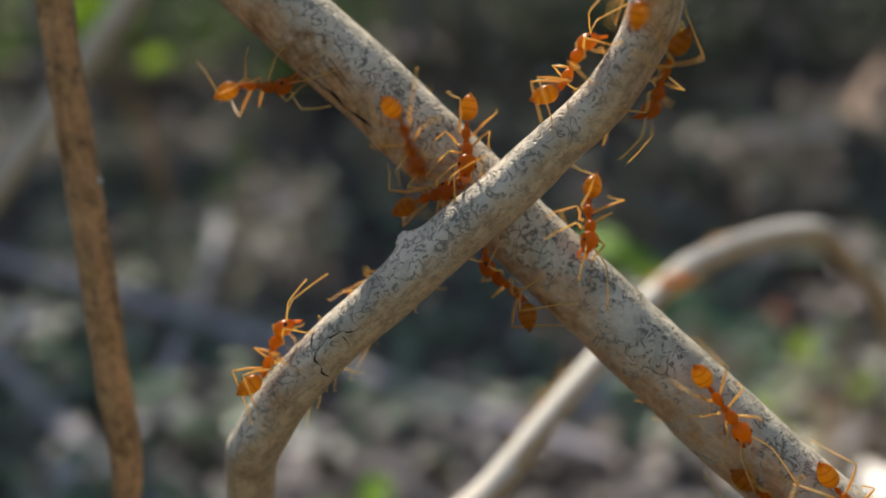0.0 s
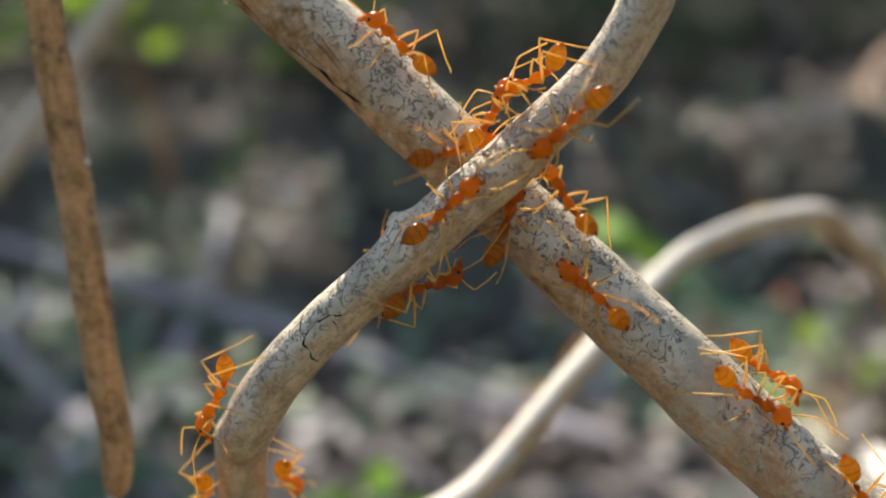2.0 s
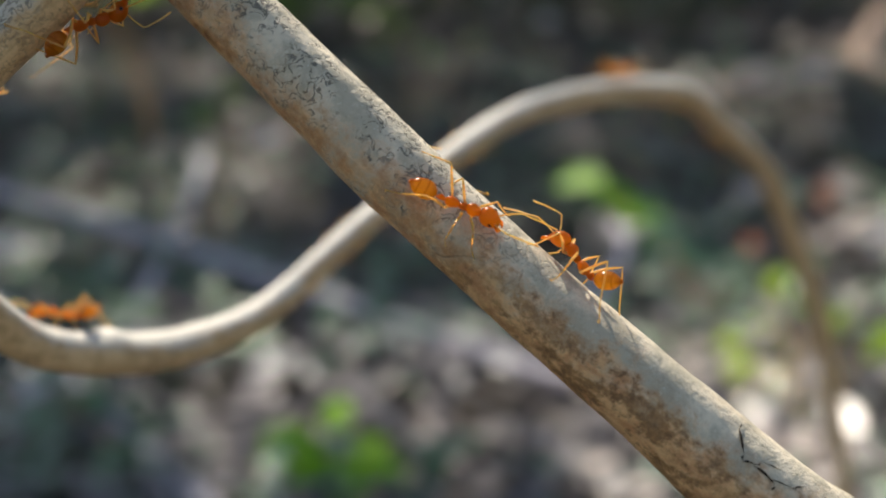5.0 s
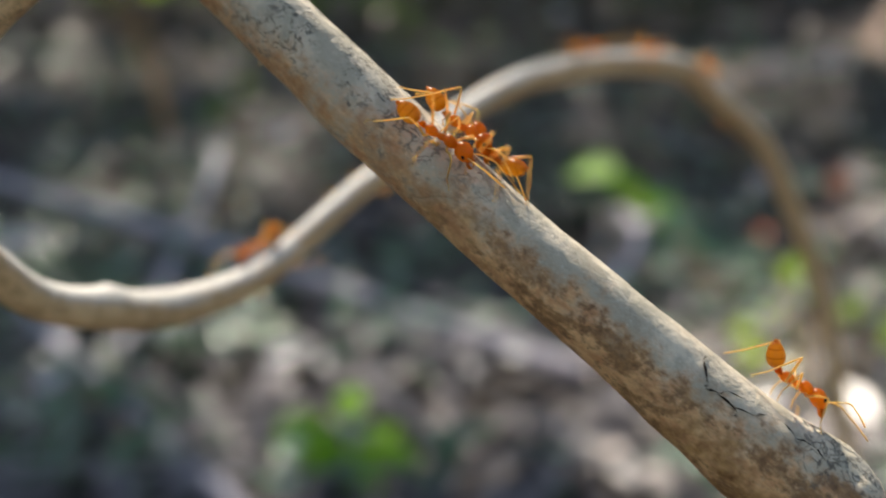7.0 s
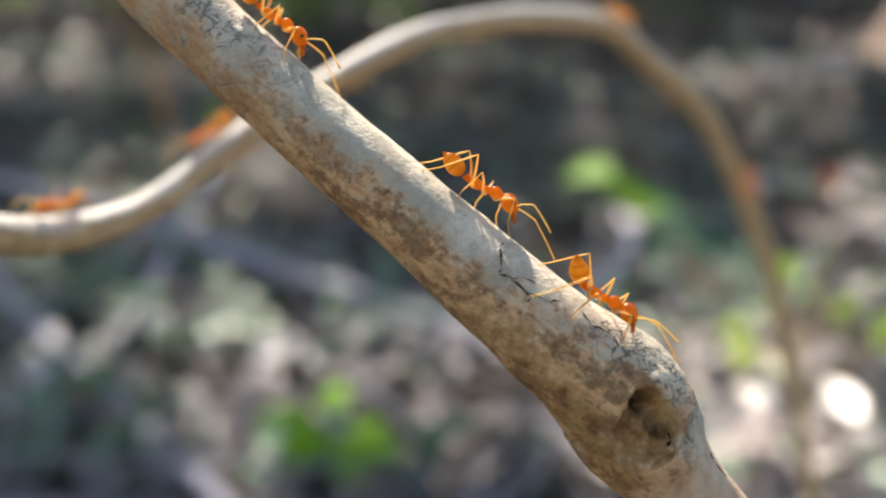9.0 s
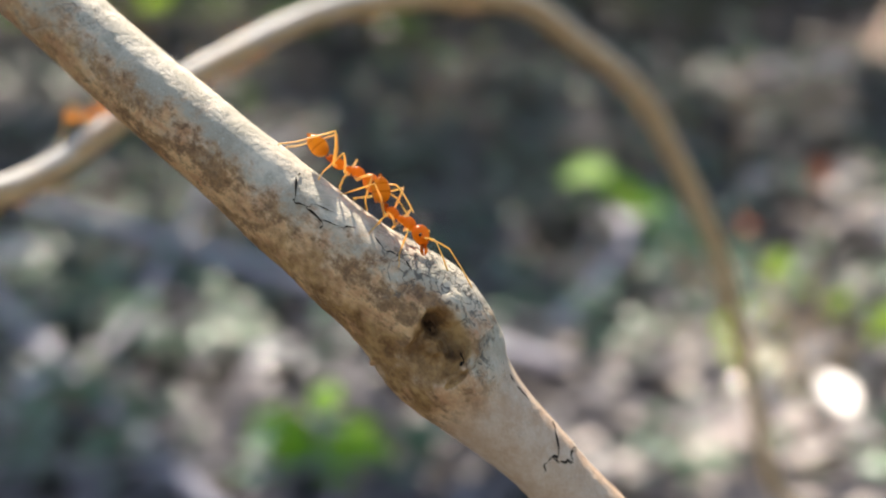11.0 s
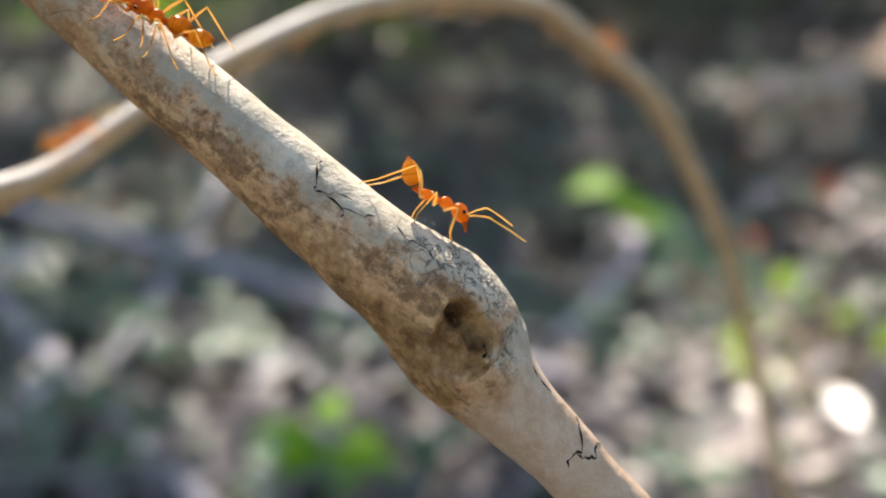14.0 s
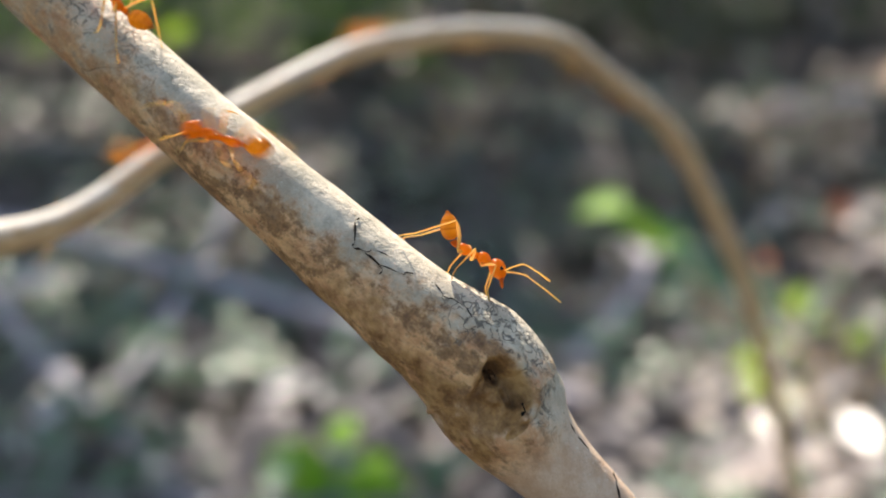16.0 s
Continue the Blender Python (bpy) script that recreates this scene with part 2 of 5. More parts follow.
def ant_skin(name, deep, bright, glow, through, rough, bands=False):
    """Thin amber shell over clear flesh: light seeps through it."""
    n = Nodes(name)
    color = n.mix(n.step(n.noise(700, 3), 0.35, 0.7), deep, bright)
    color = n.mix(n.step(n.add("ShaderNodeObjectInfo").outputs["Random"], 0.0, 1.0, 0.0, 0.6), color, deep)
    if bands:       # the rings of the gaster, darker at their seams and at both ends
        x = n.add("ShaderNodeSeparateXYZ")
        n.link(n.coord(), x.inputs[0])
        u = n.math("MULTIPLY", x.outputs[0], 1000.0)
        wax = n.noise(900, 2)
        seam = n.step(n.math("ABSOLUTE", n.math("SUBTRACT", n.math("FRACT", n.math("MULTIPLY", u, 1.25)), 0.5)), 0.0, 0.17, 0.7, 0.0)
        ends = n.math("ADD", n.step(u, -1.0, -0.1, 0.0, 0.8), n.step(u, -3.0, -2.2, 0.8, 0.0))
        dark = n.math("MAXIMUM", n.math("MAXIMUM", seam, ends), n.step(wax, 0.45, 0.7, 0.0, 0.5))
        color = n.mix(dark, color, tuple(c * 0.6 for c in deep))
    n.bump(n.noise(5000, 2), 0.2, 0.00004)
    mat = n.done(color, rough, 0.5)
    n.bsdf.inputs["Subsurface Weight"].default_value = 0.5
    n.bsdf.inputs["Subsurface Radius"].default_value = (1.0, 0.4, 0.08)
    n.bsdf.inputs["Subsurface Scale"].default_value = 0.0013
    tl = n.add("ShaderNodeBsdfTranslucent")
    seep = n.mix(0.86, color, glow)
    n.link(n.mix(n.math("MULTIPLY", dark, 0.6), seep, tuple(c * 0.9 for c in bright)) if bands else seep, tl.inputs["Color"])
    blend = n.add("ShaderNodeMixShader")
    blend.inputs[0].default_value = through
    n.link(n.bsdf.outputs[0], blend.inputs[1])
    n.link(tl.outputs[0], blend.inputs[2])
    n.link(blend.outputs[0], n.out.inputs["Surface"])
    return mat


M_ANT = ant_skin("ant_shell", (0.20, 0.020, 0.004), (0.36, 0.050, 0.008), (1.0, 0.51, 0.10), 0.70, 0.27)
M_GASTER = ant_skin("ant_gaster_shell", (0.22, 0.032, 0.005), (0.40, 0.080, 0.011), (1.0, 0.62, 0.14), 0.72, 0.22, True)
M_LEG = ant_skin("ant_leg_shell", (0.62, 0.28, 0.06), (0.92, 0.60, 0.22), (1.0, 0.82, 0.42), 0.55, 0.3)


def rotten():
    n = Nodes("rotten_shaded_wood")
    a = n.noise(900, 5, 0.7)
    n.bump(a, 1.0, 0.0006)
    # rotten brown taken near black, to colour in the shade of the hole
    return n.done(n.mix(n.step(a, 0.35, 0.65), (0.02, 0.010, 0.005), (0.085, 0.042, 0.018)), 0.9, 0.2)


M_ROT_SHADE = rotten()
M_CRACK = Nodes("open_crack").done((0.022, 0.017, 0.013), 0.95, 0.1)
M_EYE = Nodes("ant_eye").done((0.015, 0.008, 0.006), 0.2, 0.5)


# ---------------------------------------------------------------- shaping
def mesh_of(name, verts, faces, smooth=True):
    me = bpy.data.meshes.new(name)
    me.from_pydata([tuple(v) for v in verts], [], faces)
    if smooth:
        me.polygons.foreach_set("use_smooth", [True] * len(me.polygons))
    me.update()
    return me


def part(name, me, material, parent=None, label=""):
    """Links a mesh as one object, under a thing or part if one is given."""
    ob = new(name, me)
    if not me.materials:
        me.materials.append(material)
    if parent is not None:
        ob.parent = parent
    if label:
        ob["label"] = label
    return ob


def resample(ctrl, step, fine_part=None):
    """A smooth line through (x, y, z, r) controls: even steps of places and radii, coarser outside fine_part."""
    p = np.array(ctrl, float)
    p = np.vstack([2 * p[0] - p[1], p, 2 * p[-1] - p[-2]])
    fine = []
    for i in range(1, len(p) - 2):
        a, b, c, d = p[i - 1:i + 3]
        u = np.linspace(0, 1, 24, endpoint=False)[:, None]
        fine.append(0.5 * (2 * b + (c - a) * u + (2 * a - 5 * b + 4 * c - d) * u ** 2 + (3 * b - a - 3 * c + d) * u ** 3))
    fine.append(p[-2:-1])
    fine = np.vstack(fine)
    for _ in range(6):
        fine[1:-1] = 0.25 * fine[:-2] + 0.5 * fine[1:-1] + 0.25 * fine[2:]
    s = np.concatenate([[0], np.cumsum(np.linalg.norm(np.diff(fine[:, :3], axis=0), axis=1))])
    at = np.linspace(0, s[-1], max(2, int(s[-1] / step) + 1))
    if fine_part:
        lo, hi, *finer = fine_part
        hi = min(hi, s[-1])
        at = [np.arange(0, lo, step * 12), np.arange(hi, s[-1], step * 12)]
        if finer:
            a, b = finer
            at += [np.arange(lo, a, step), np.arange(a, b, step * 0.5), np.arange(b, hi, step)]
        else:
            at.append(np.arange(lo, hi, step))
        at = np.unique(np.concatenate(at))
    return at, np.stack([np.interp(at, s, fine[:, k]) for k in range(4)], 1)


FACE = np.array((0.0, -0.966, 0.259))      # towards the camera: the side of the stems from which angles are counted


def frames_along(pts):
    """Tangent, front and side directions along a line."""
    t = np.gradient(pts[:, :3], axis=0)
    t /= np.linalg.norm(t, axis=1)[:, None]
    f = FACE - (t @ FACE)[:, None] * t
    f /= np.linalg.norm(f, axis=1)[:, None]
    return t, f, np.cross(t, f)


def stem(name, ctrl, material, step, seg, rough, bumps=(), dents=(), browned=(), scale=0.001, fine_part=None):
    """A round, slightly uneven stem along a line of controls in millimetres.
    bumps: (place along, degrees from the front, height, width); dents: (place, degrees, depth, width along, width round, rim);
    browned: (place, degrees, width, how much)."""
    at, pts = resample(ctrl, step, fine_part)
    t, f, b = frames_along(pts)
    ang = np.linspace(0, 2 * np.pi, seg, endpoint=False)
    verts, sun_side, heart = [], [], []
    sunward = np.array((-0.206, 0.566, 0.798))     # about towards the sun: the lichen side, with its lit tone painted in
    for i in range(len(pts)):
        for a in ang:
            n = np.cos(a) * f[i] + np.sin(a) * b[i]
            r = pts[i, 3]
            q = pts[i, :3] + r * n
            r += rough * (noise.noise(Vector(q * 0.16)) * 1.0 + noise.noise(Vector(q * 0.5)) * 0.45 + noise.noise(Vector(q * 1.5)) * 0.2)
            for s0, a0, h, w in bumps:
                da = (a - radians(a0) + np.pi) % (2 * np.pi) - np.pi
                d2 = ((at[i] - s0) ** 2 + (da * pts[i, 3]) ** 2) / (w * w)
                if d2 < 9:
                    r += h * np.exp(-d2) * (1 + 0.25 * noise.noise(Vector(q * 1.1)))
            bare = 0.0
            for s0, a0, h, wa, wr, rim in dents:
                da = (a - radians(a0) + np.pi) % (2 * np.pi) - np.pi
                x, y = (at[i] - s0) / wa, da * pts[i, 3] / wr
                if x * x + y * y > 6:
                    continue
                d = math.hypot(x, y) * (1 + 0.16 * noise.noise(Vector(q * 0.55)) + 0.10 * noise.noise(Vector(q * 1.6)))
                r -= h / (1 + math.exp(min(60.0, (d - 0.90) * 22))) * (0.8 + 0.35 * noise.noise(Vector(q * 1.3)))
                # bark curls up round the broken side, and wears away on the other
                lip = max(0.0, 0.35 * x - 0.9 * y + 0.25 * rim) if rim else 0.0
                r += rim * min(1.0, lip) * math.exp(-((d - 1.16) * 5.0) ** 2)
                # deeper dents score higher, so the bark material paints their shade
                bare = max(bare, (1.0 if rim else min(2.0, 1.25 + 0.33 * h)) / (1 + math.exp(min(60.0, (d - 1.0) * 14))))
            # brown patches by place and angle, coloured like the bared wood
            for s0, a0, w, much in browned:
                da = (a - radians(a0) + np.pi) % (2 * np.pi) - np.pi
                d2 = ((at[i] - s0) ** 2 + (da * pts[i, 3] * 1.3) ** 2) / (w * w)
                if d2 < 6:
                    bare = max(bare, much * np.exp(-d2 * d2) * (0.75 + 0.8 * noise.noise(Vector(q * 0.6)) + 0.5 * noise.noise(Vector(q * 1.7))))
            verts.append((pts[i, :3] + r * n) * scale)
            sun_side.append(float(n @ sunward))
            heart.append(float(bare))
    faces = []
    for i in range(len(pts) - 1):
        for k in range(seg):
            k2 = (k + 1) % seg
            faces.append((i * seg + k, i * seg + k2, (i + 1) * seg + k2, (i + 1) * seg + k))
    faces.append(tuple(range(seg))[::-1])
    faces.append(tuple((len(pts) - 1) * seg + k for k in range(seg)))
    me = mesh_of(name, verts, faces)
    att = me.attributes.new("sun_side", "FLOAT", "POINT")
    att.data.foreach_set("value", sun_side)
    att = me.attributes.new("heart", "FLOAT", "POINT")
    att.data.foreach_set("value", heart)
    uv = me.uv_layers.new(name="UVMap")
    idx = np.empty(len(me.loops), int)
    me.loops.foreach_get("vertex_index", idx)
    u = at[idx // seg] / 10.0
    v = np.abs((idx % seg) / seg - 0.5) * 2
    uv.data.foreach_set("uv", np.stack([u, v], 1).ravel())
    me.materials.append(material)
    return me


# ---------------------------------------------------------------- the stems
LIANA = [
    (-700, 260, 1060, 2.8),
    (-420, 152, 800, 3),
    (-200, 76, 600, 3.15),
    (-90, 39, 504, 3.2),
    (-42, 22.8, 463.2, 3.35),
    (-22, 16.5, 446.2, 3.73),
    (-14.24, 13.62, 439.67, 3.85),
    (-6.74, 11.12, 433.26, 3.87),
    (7.37, 5.85, 420.48, 3.59),
    (21.35, 0.51, 408.05, 3.86),
    (35.73, -5.06, 395.74, 3.88),
    (49.93, -10.53, 384.72, 4.11),
    (56.07, -12.37, 379.88, 4.35),
    (61.01, -14, 375.91, 4.63),
]
LIANA += [
    (64.11, -14.76, 373.31, 4.96),
    (67.52, -15.14, 370.66, 5.31),
    (70.52, -15.33, 368.04, 5.63),
    (72.03, -15.78, 364.93, 5.65),
    (73.81, -16.08, 362.52, 5.2),
    (75.75, -16.35, 360.3, 4.45),
    (77.66, -16.61, 358.26, 3.98),
    (81.63, -16.72, 354.13, 3.54),
    (87, -16.7, 347.9, 3.35),
    (103.9, -14.23, 329.4, 3.38),
    (122, -10, 310, 3.55),
    (150, -4, 281, 3.6),
    (230, 10, 190, 3.7),
    (330, 30, 70, 3.9),
    (392, 42, -12, 4),
]
VINE = [
    (-30, -120, 900, 3.2),
    (-10, -70, 700, 3),
    (10, -26, 540, 2.8),
    (17, -8, 480, 2.65),
    (18.97, -1.6, 448.8, 2.51),
    (18.64, -0.5, 445.1, 2.4),
    (18.3, 0.38, 440.62, 2.32),
    (15.04, 0.77, 434.31, 2.31),
    (9.9, 1.18, 429.11, 2.4),
    (5.55, 0.49, 425.05, 2.55),
    (-0.14, -0.37, 420.4, 2.61),
    (-4.84, -0.55, 415.92, 2.52),
    (-10.68, -0.45, 410.57, 2.47),
    (-15.42, 0.12, 405.08, 2.59),
    (-18.6, 1.76, 399.41, 2.68),
    (-19.89, 5.08, 396.32, 2.67),
    (-20.67, 8.76, 387.12, 2.65),
    (-19.25, 14.18, 380.23, 2.62),
]
VINE += [
    (-16.79, 20.78, 373.84, 2.6),
    (-10.55, 26.32, 370.54, 2.83),
    (-4.29, 39.17, 366.24, 2.76),
    (6.04, 50.54, 367.67, 2.28),
    (21.77, 68.35, 378.3, 2.05),
    (42.41, 96.15, 387.73, 2.31),
    (54.93, 109.75, 389.56, 2.6),
    (68.49, 122.1, 389.83, 2.69),
    (85.11, 139.32, 386.42, 2.8),
    (98.04, 157.54, 376.2, 2.88),
    (116.35, 178.53, 360.47, 2.86),
    (130.1, 191.16, 338.72, 2.89),
    (144.22, 201.1, 311.1, 2.85),
    (153.71, 209.2, 284.28, 2.69),
    (162.17, 213.21, 254.94, 2.57),
    (171.13, 215.8, 222.4, 2.48),
    (189.68, 221.98, 189.97, 2.39),
    (197, 226, 90, 2.4),
    (202, 228, -10, 2.5),
]
TWIG = [
    (-42.31, 23.2, 462.99, 2.37),
    (-43.36, 25.4, 456.99, 2.22),
    (-43.58, 25.99, 447.37, 2.11),
    (-43.22, 25.48, 441.83, 2.02),
    (-41.05, 23.09, 421.18, 1.99),
    (-39.31, 20.7, 408.5, 2.03),
    (-38.17, 19.3, 397.19, 2.02),
    (-37.2, 18.4, 389.99, 1.9),
    (-37.26, 17.49, 385.4, 1.60),
    (-37.75, 17.5, 383.9, 0.95),
]
LIANA_S0, VINE_S0 = 946.2, 469.0      # millimetres along each stem to its first stretch in view
LIANA_FINE, VINE_FINE = (LIANA_S0 - 40, LIANA_S0 + 175, LIANA_S0 + 112, LIANA_S0 + 138), (VINE_S0 - 25, VINE_S0 + 330)
KNOT = LIANA_S0 + 127.5
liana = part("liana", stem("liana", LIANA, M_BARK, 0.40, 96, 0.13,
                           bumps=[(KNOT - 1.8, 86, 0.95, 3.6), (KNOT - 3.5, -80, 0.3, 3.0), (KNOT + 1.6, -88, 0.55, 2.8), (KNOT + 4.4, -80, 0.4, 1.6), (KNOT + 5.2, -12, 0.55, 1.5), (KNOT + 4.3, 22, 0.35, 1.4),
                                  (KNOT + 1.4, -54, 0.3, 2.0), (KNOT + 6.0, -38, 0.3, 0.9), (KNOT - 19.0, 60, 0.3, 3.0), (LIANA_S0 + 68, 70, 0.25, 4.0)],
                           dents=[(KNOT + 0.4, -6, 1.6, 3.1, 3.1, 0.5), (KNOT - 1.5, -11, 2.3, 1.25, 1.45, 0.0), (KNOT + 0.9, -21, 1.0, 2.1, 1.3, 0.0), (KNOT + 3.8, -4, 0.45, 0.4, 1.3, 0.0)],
                           # brown underside: stain, with the shade round the knot painted in
                           browned=[(KNOT - 0.5, 40, 4.8, 1.0), (KNOT + 2.2, 48, 3.0, 1.3), (KNOT - 6.0, 62, 5.5, 0.75), (KNOT - 13, 52, 6.0, 0.6), (LIANA_S0 + 108, 70, 6.0, 0.35), (LIANA_S0 + 60, 75, 9.0, 0.3), (LIANA_S0 + 84, 70, 8.0, 0.4), (LIANA_S0 + 30, 80, 9.0, 0.4), (LIANA_S0 + 13, 72, 8.0, 0.65), (LIANA_S0 + 23, 66, 5.0, 0.55), (LIANA_S0 + 46, 72, 7.0, 0.55)], fine_part=LIANA_FINE), M_BARK)
tagged(liana, "straight pale grey liana stem with brown stains and a swollen knot", "liana")
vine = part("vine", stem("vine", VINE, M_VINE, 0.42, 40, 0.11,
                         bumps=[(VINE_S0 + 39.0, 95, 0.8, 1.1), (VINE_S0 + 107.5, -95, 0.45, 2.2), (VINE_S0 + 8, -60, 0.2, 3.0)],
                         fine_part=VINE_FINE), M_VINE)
tagged(vine, "pale curling vine stem with dark script marks, looping back behind", "vine")
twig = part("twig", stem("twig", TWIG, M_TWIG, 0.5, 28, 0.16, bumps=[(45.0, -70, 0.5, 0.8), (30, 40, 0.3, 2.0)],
                         browned=[(s, a, w, 1.1) for s, a, w in ((12, 10, 2.0), (17, -20, 1.6), (22, 25, 2.2), (31, -10, 1.5), (38, 20, 2.0), (44, -25, 1.6), (52, 15, 2.2), (60, -15, 1.8), (67, 25, 2.0), (73, -5, 1.6))]), M_TWIG)
tagged(twig, "brown broken twig hanging from the liana", "twig")


def lump(name, at, along, across, size, seed, material, parent, label=""):
    """A small ragged lump that sits on or in a stem, in millimetres."""
    verts, faces = [], []
    for i in range(9):
        for k in range(12):
            th, a = math.pi * i / 8, 2 * math.pi * k / 12
            v = Vector((math.cos(th), math.sin(th) * math.cos(a), math.sin(th) * math.sin(a)))
            v *= 1 + 0.35 * noise.noise(v * 1.8 + Vector((seed, 0, 0)))
            verts.append((v.x * size[0] * 0.001, v.y * size[1] * 0.001, v.z * size[2] * 0.001))
    for i in range(8):
        for k in range(12):
            k2 = (k + 1) % 12
            faces.append((i * 12 + k, i * 12 + k2, (i + 1) * 12 + k2, (i + 1) * 12 + k))
    ob = part(name, mesh_of(name, verts, faces), material, parent, label)
    along, across = Vector(along).normalized(), Vector(across)
    across = (across - across.dot(along) * along).normalized()
    m = Matrix((along, along.cross(across), across)).transposed().to_4x4()
    m.translation = Vector(at) * 0.001
    ob.matrix_basis = m
    return ob


def on_stem(ctrl, s, phi, rise):
    """A place on a stem: millimetres along, degrees round from the front, rise over its bark; with the ways along and outward."""
    at, pts = resample(ctrl, 0.5)
    t, f, b = frames_along(pts)
    i = int(np.searchsorted(at, s))
    out = math.cos(radians(phi)) * f[i] + math.sin(radians(phi)) * b[i]
    return pts[i, :3] + (pts[i, 3] + rise) * out, t[i], out


# dark lump on the pit floor: rotten wood carrying the hole's shade
place, way, out = on_stem(LIANA, KNOT - 2.1, -15, -3.6)
lump("rotten_heartwood", place, way, out, (1.1, 1.1, 0.7), 3.0, M_ROT_SHADE, liana, "dark rotten heartwood, its black painting in the shade deep in the knot hole")
place, way, out = on_stem(VINE, VINE_S0 + 39.0, 95, 0.35)
lump("bud", place, way, out, (0.9, 0.6, 0.55), 8.0, M_VINE, vine, "small dry bud scar")
place, way, out = on_stem(VINE, VINE_S0 + 107.5, -95, -0.1)
lump("node_swelling", place, way, out, (1.6, 1.2, 0.5), 9.0, M_VINE, vine)
place, way, out = on_stem(TWIG, 42.0, -80, 0.1)
lump("leaf_scar", place, way, out, (0.4, 0.35, 0.35), 2.0, M_PALE, twig, "pale leaf scar")
lump("broken_tip", (-37.95, 17.5, 383.5), (-0.3, 0, -1), (1, 0, 0), (0.8, 0.6, 0.6), 4.0, M_PALE, twig, "pale splintered broken end")


def crack(ctrl, way, parent, width):
    """An open crack in the bark: a dark, thin, uneven strip along (place, angle) steps, a little above the bark it splits."""
    line = []
    for (s0, a0), (s1, a1) in zip(way, way[1:]):
        for u in (0.0, 0.33, 0.66):
            line.append((s0 + (s1 - s0) * u, a0 + (a1 - a0) * u))
    line.append(way[-1])
    steps = []
    for k, (s, a) in enumerate(line):
        p, along, out = on_stem(ctrl, s + 0.16 * noise.noise(Vector((s * 3, a, 1.0))), a + 3 * noise.noise(Vector((s * 2, a, 7.0))), 0.02)
        thin = width * (0.65 + 0.5 * math.sin(k * 1.9)) * min(1.0, 0.35 + 0.4 * min(k, len(line) - 1 - k))
        steps.append((*p, thin))
    ob = part("bark_crack", stem("bark_crack", steps, M_CRACK, 0.15, 6, 0.02), M_CRACK, parent)
    ob["label"] = "thin dark crack in the bark"


CRACKS = [([(141.6, -78), (142.3, -60), (143.6, -30), (143.3, -22), (144.1, -25), (144.6, -36), (145.0, -40), (144.7, -58), (145.0, -76)], 0.12), ([(143.4, -24), (143.3, -8), (143.5, 4)], 0.09), ([(107.9, -56), (108.3, -46), (109.4, -22), (109.6, -17), (110.6, -22), (112.6, -22), (113.4, -13)], 0.12), ([(110.6, -22), (111.4, -34), (113.0, -40)], 0.07), ([(112.6, -22), (114.5, -33), (115.2, -44)], 0.08), ([(128.9, -24), (129.9, -20), (130.9, -13), (131.3, -14), (132.7, -8)], 0.16)]
CRACKS += [([(131.2, -2), (132.0, -1), (132.6, 3)], 0.12), ([(131.6, 24), (132.2, 16), (132.0, 6)], 0.09), ([(132.6, -12), (133.4, -20), (134.6, -22)], 0.08), ([(124.5, -70), (126.5, -66), (128.0, -72), (129.5, -62)], 0.11), ([(127.5, -58), (129.6, -55), (131.0, -62), (132.5, -55), (134.0, -62)], 0.12), ([(121.0, -62), (122.5, -55), (124.5, -58), (126.0, -50)], 0.09)]
CRACKS += [([(130.0, -74), (132.0, -70), (134.5, -64), (136.0, -60), (138.0, -66)], 0.12), ([(117.0, -48), (118.5, -42), (120.5, -46), (121.5, -38)], 0.08), ([(13.4, 64), (17.4, 55), (20.6, 57), (23.4, 44)], 0.12), ([(17.5, 50), (20.5, 53), (24.5, 49)], 0.07), ([(2.0, 50), (6.0, 55), (11.0, 60)], 0.08)]
for way, width in CRACKS:
    crack(LIANA, [(LIANA_S0 + s, a) for s, a in way], liana, width)
for way, width in [([(51.0, 58), (52.0, 12), (52.5, -16), (53.0, -53)], 0.10), ([(52.0, 11), (50.0, 19), (48.5, 4), (47.5, -13)], 0.08), ([(49.0, -2), (49.0, -25)], 0.08)]:
    crack(VINE, [(VINE_S0 + s, a) for s, a in way], vine, width)


# ---------------------------------------------------------------- ground and distance
def land(x, y):
    """Height of the forest floor."""
    return 0.10 * max(0.0, y - 1.2) - 0.03 * max(0.0, y - 12) + 0.012 * noise.noise(Vector((x * 2.3, y * 2.3, 0))) * min(1.0, 0.3 + abs(y))


def ground_sheet():
    g = np.linspace(-1, 1, 161)
    side = np.sinh(g * 7.2) / np.sinh(7.2) * 900
    verts = [(x, y + 1.2, land(x, y + 1.2)) for y in side for x in side]
    n = len(side)
    faces = [(j * n + i, j * n + i + 1, (j + 1) * n + i + 1, (j + 1) * n + i) for j in range(n - 1) for i in range(n - 1)]
    return mesh_of("ground", verts, faces)


ground = part("ground", ground_sheet(), M_EARTH)
tagged(ground, "dark brown forest floor of soil and leaf crumbs", "ground", kind="structure")


def blade(length, width, curl, fold, n=4):
    """A pointed leaf from its stalk end along +x, bent and folded: places and faces."""
    verts, faces = [], []
    for i in range(n + 1):
        u = i / n
        w = width * 0.5 * (math.sin(math.pi * min(1.0, u * 0.94 + 0.03)) ** 0.75) * (1.15 - 0.3 * u)
        z = curl * length * (u * u - 0.4 * u)
        verts += [(u * length, -w, z + fold * w), (u * length, 0, z), (u * length, w, z + fold * w)]
    for i in range(n):
        a = 3 * i
        faces += [(a, a + 3, a + 4, a + 1), (a + 1, a + 4, a + 5, a + 2)]
    return np.array(verts), faces


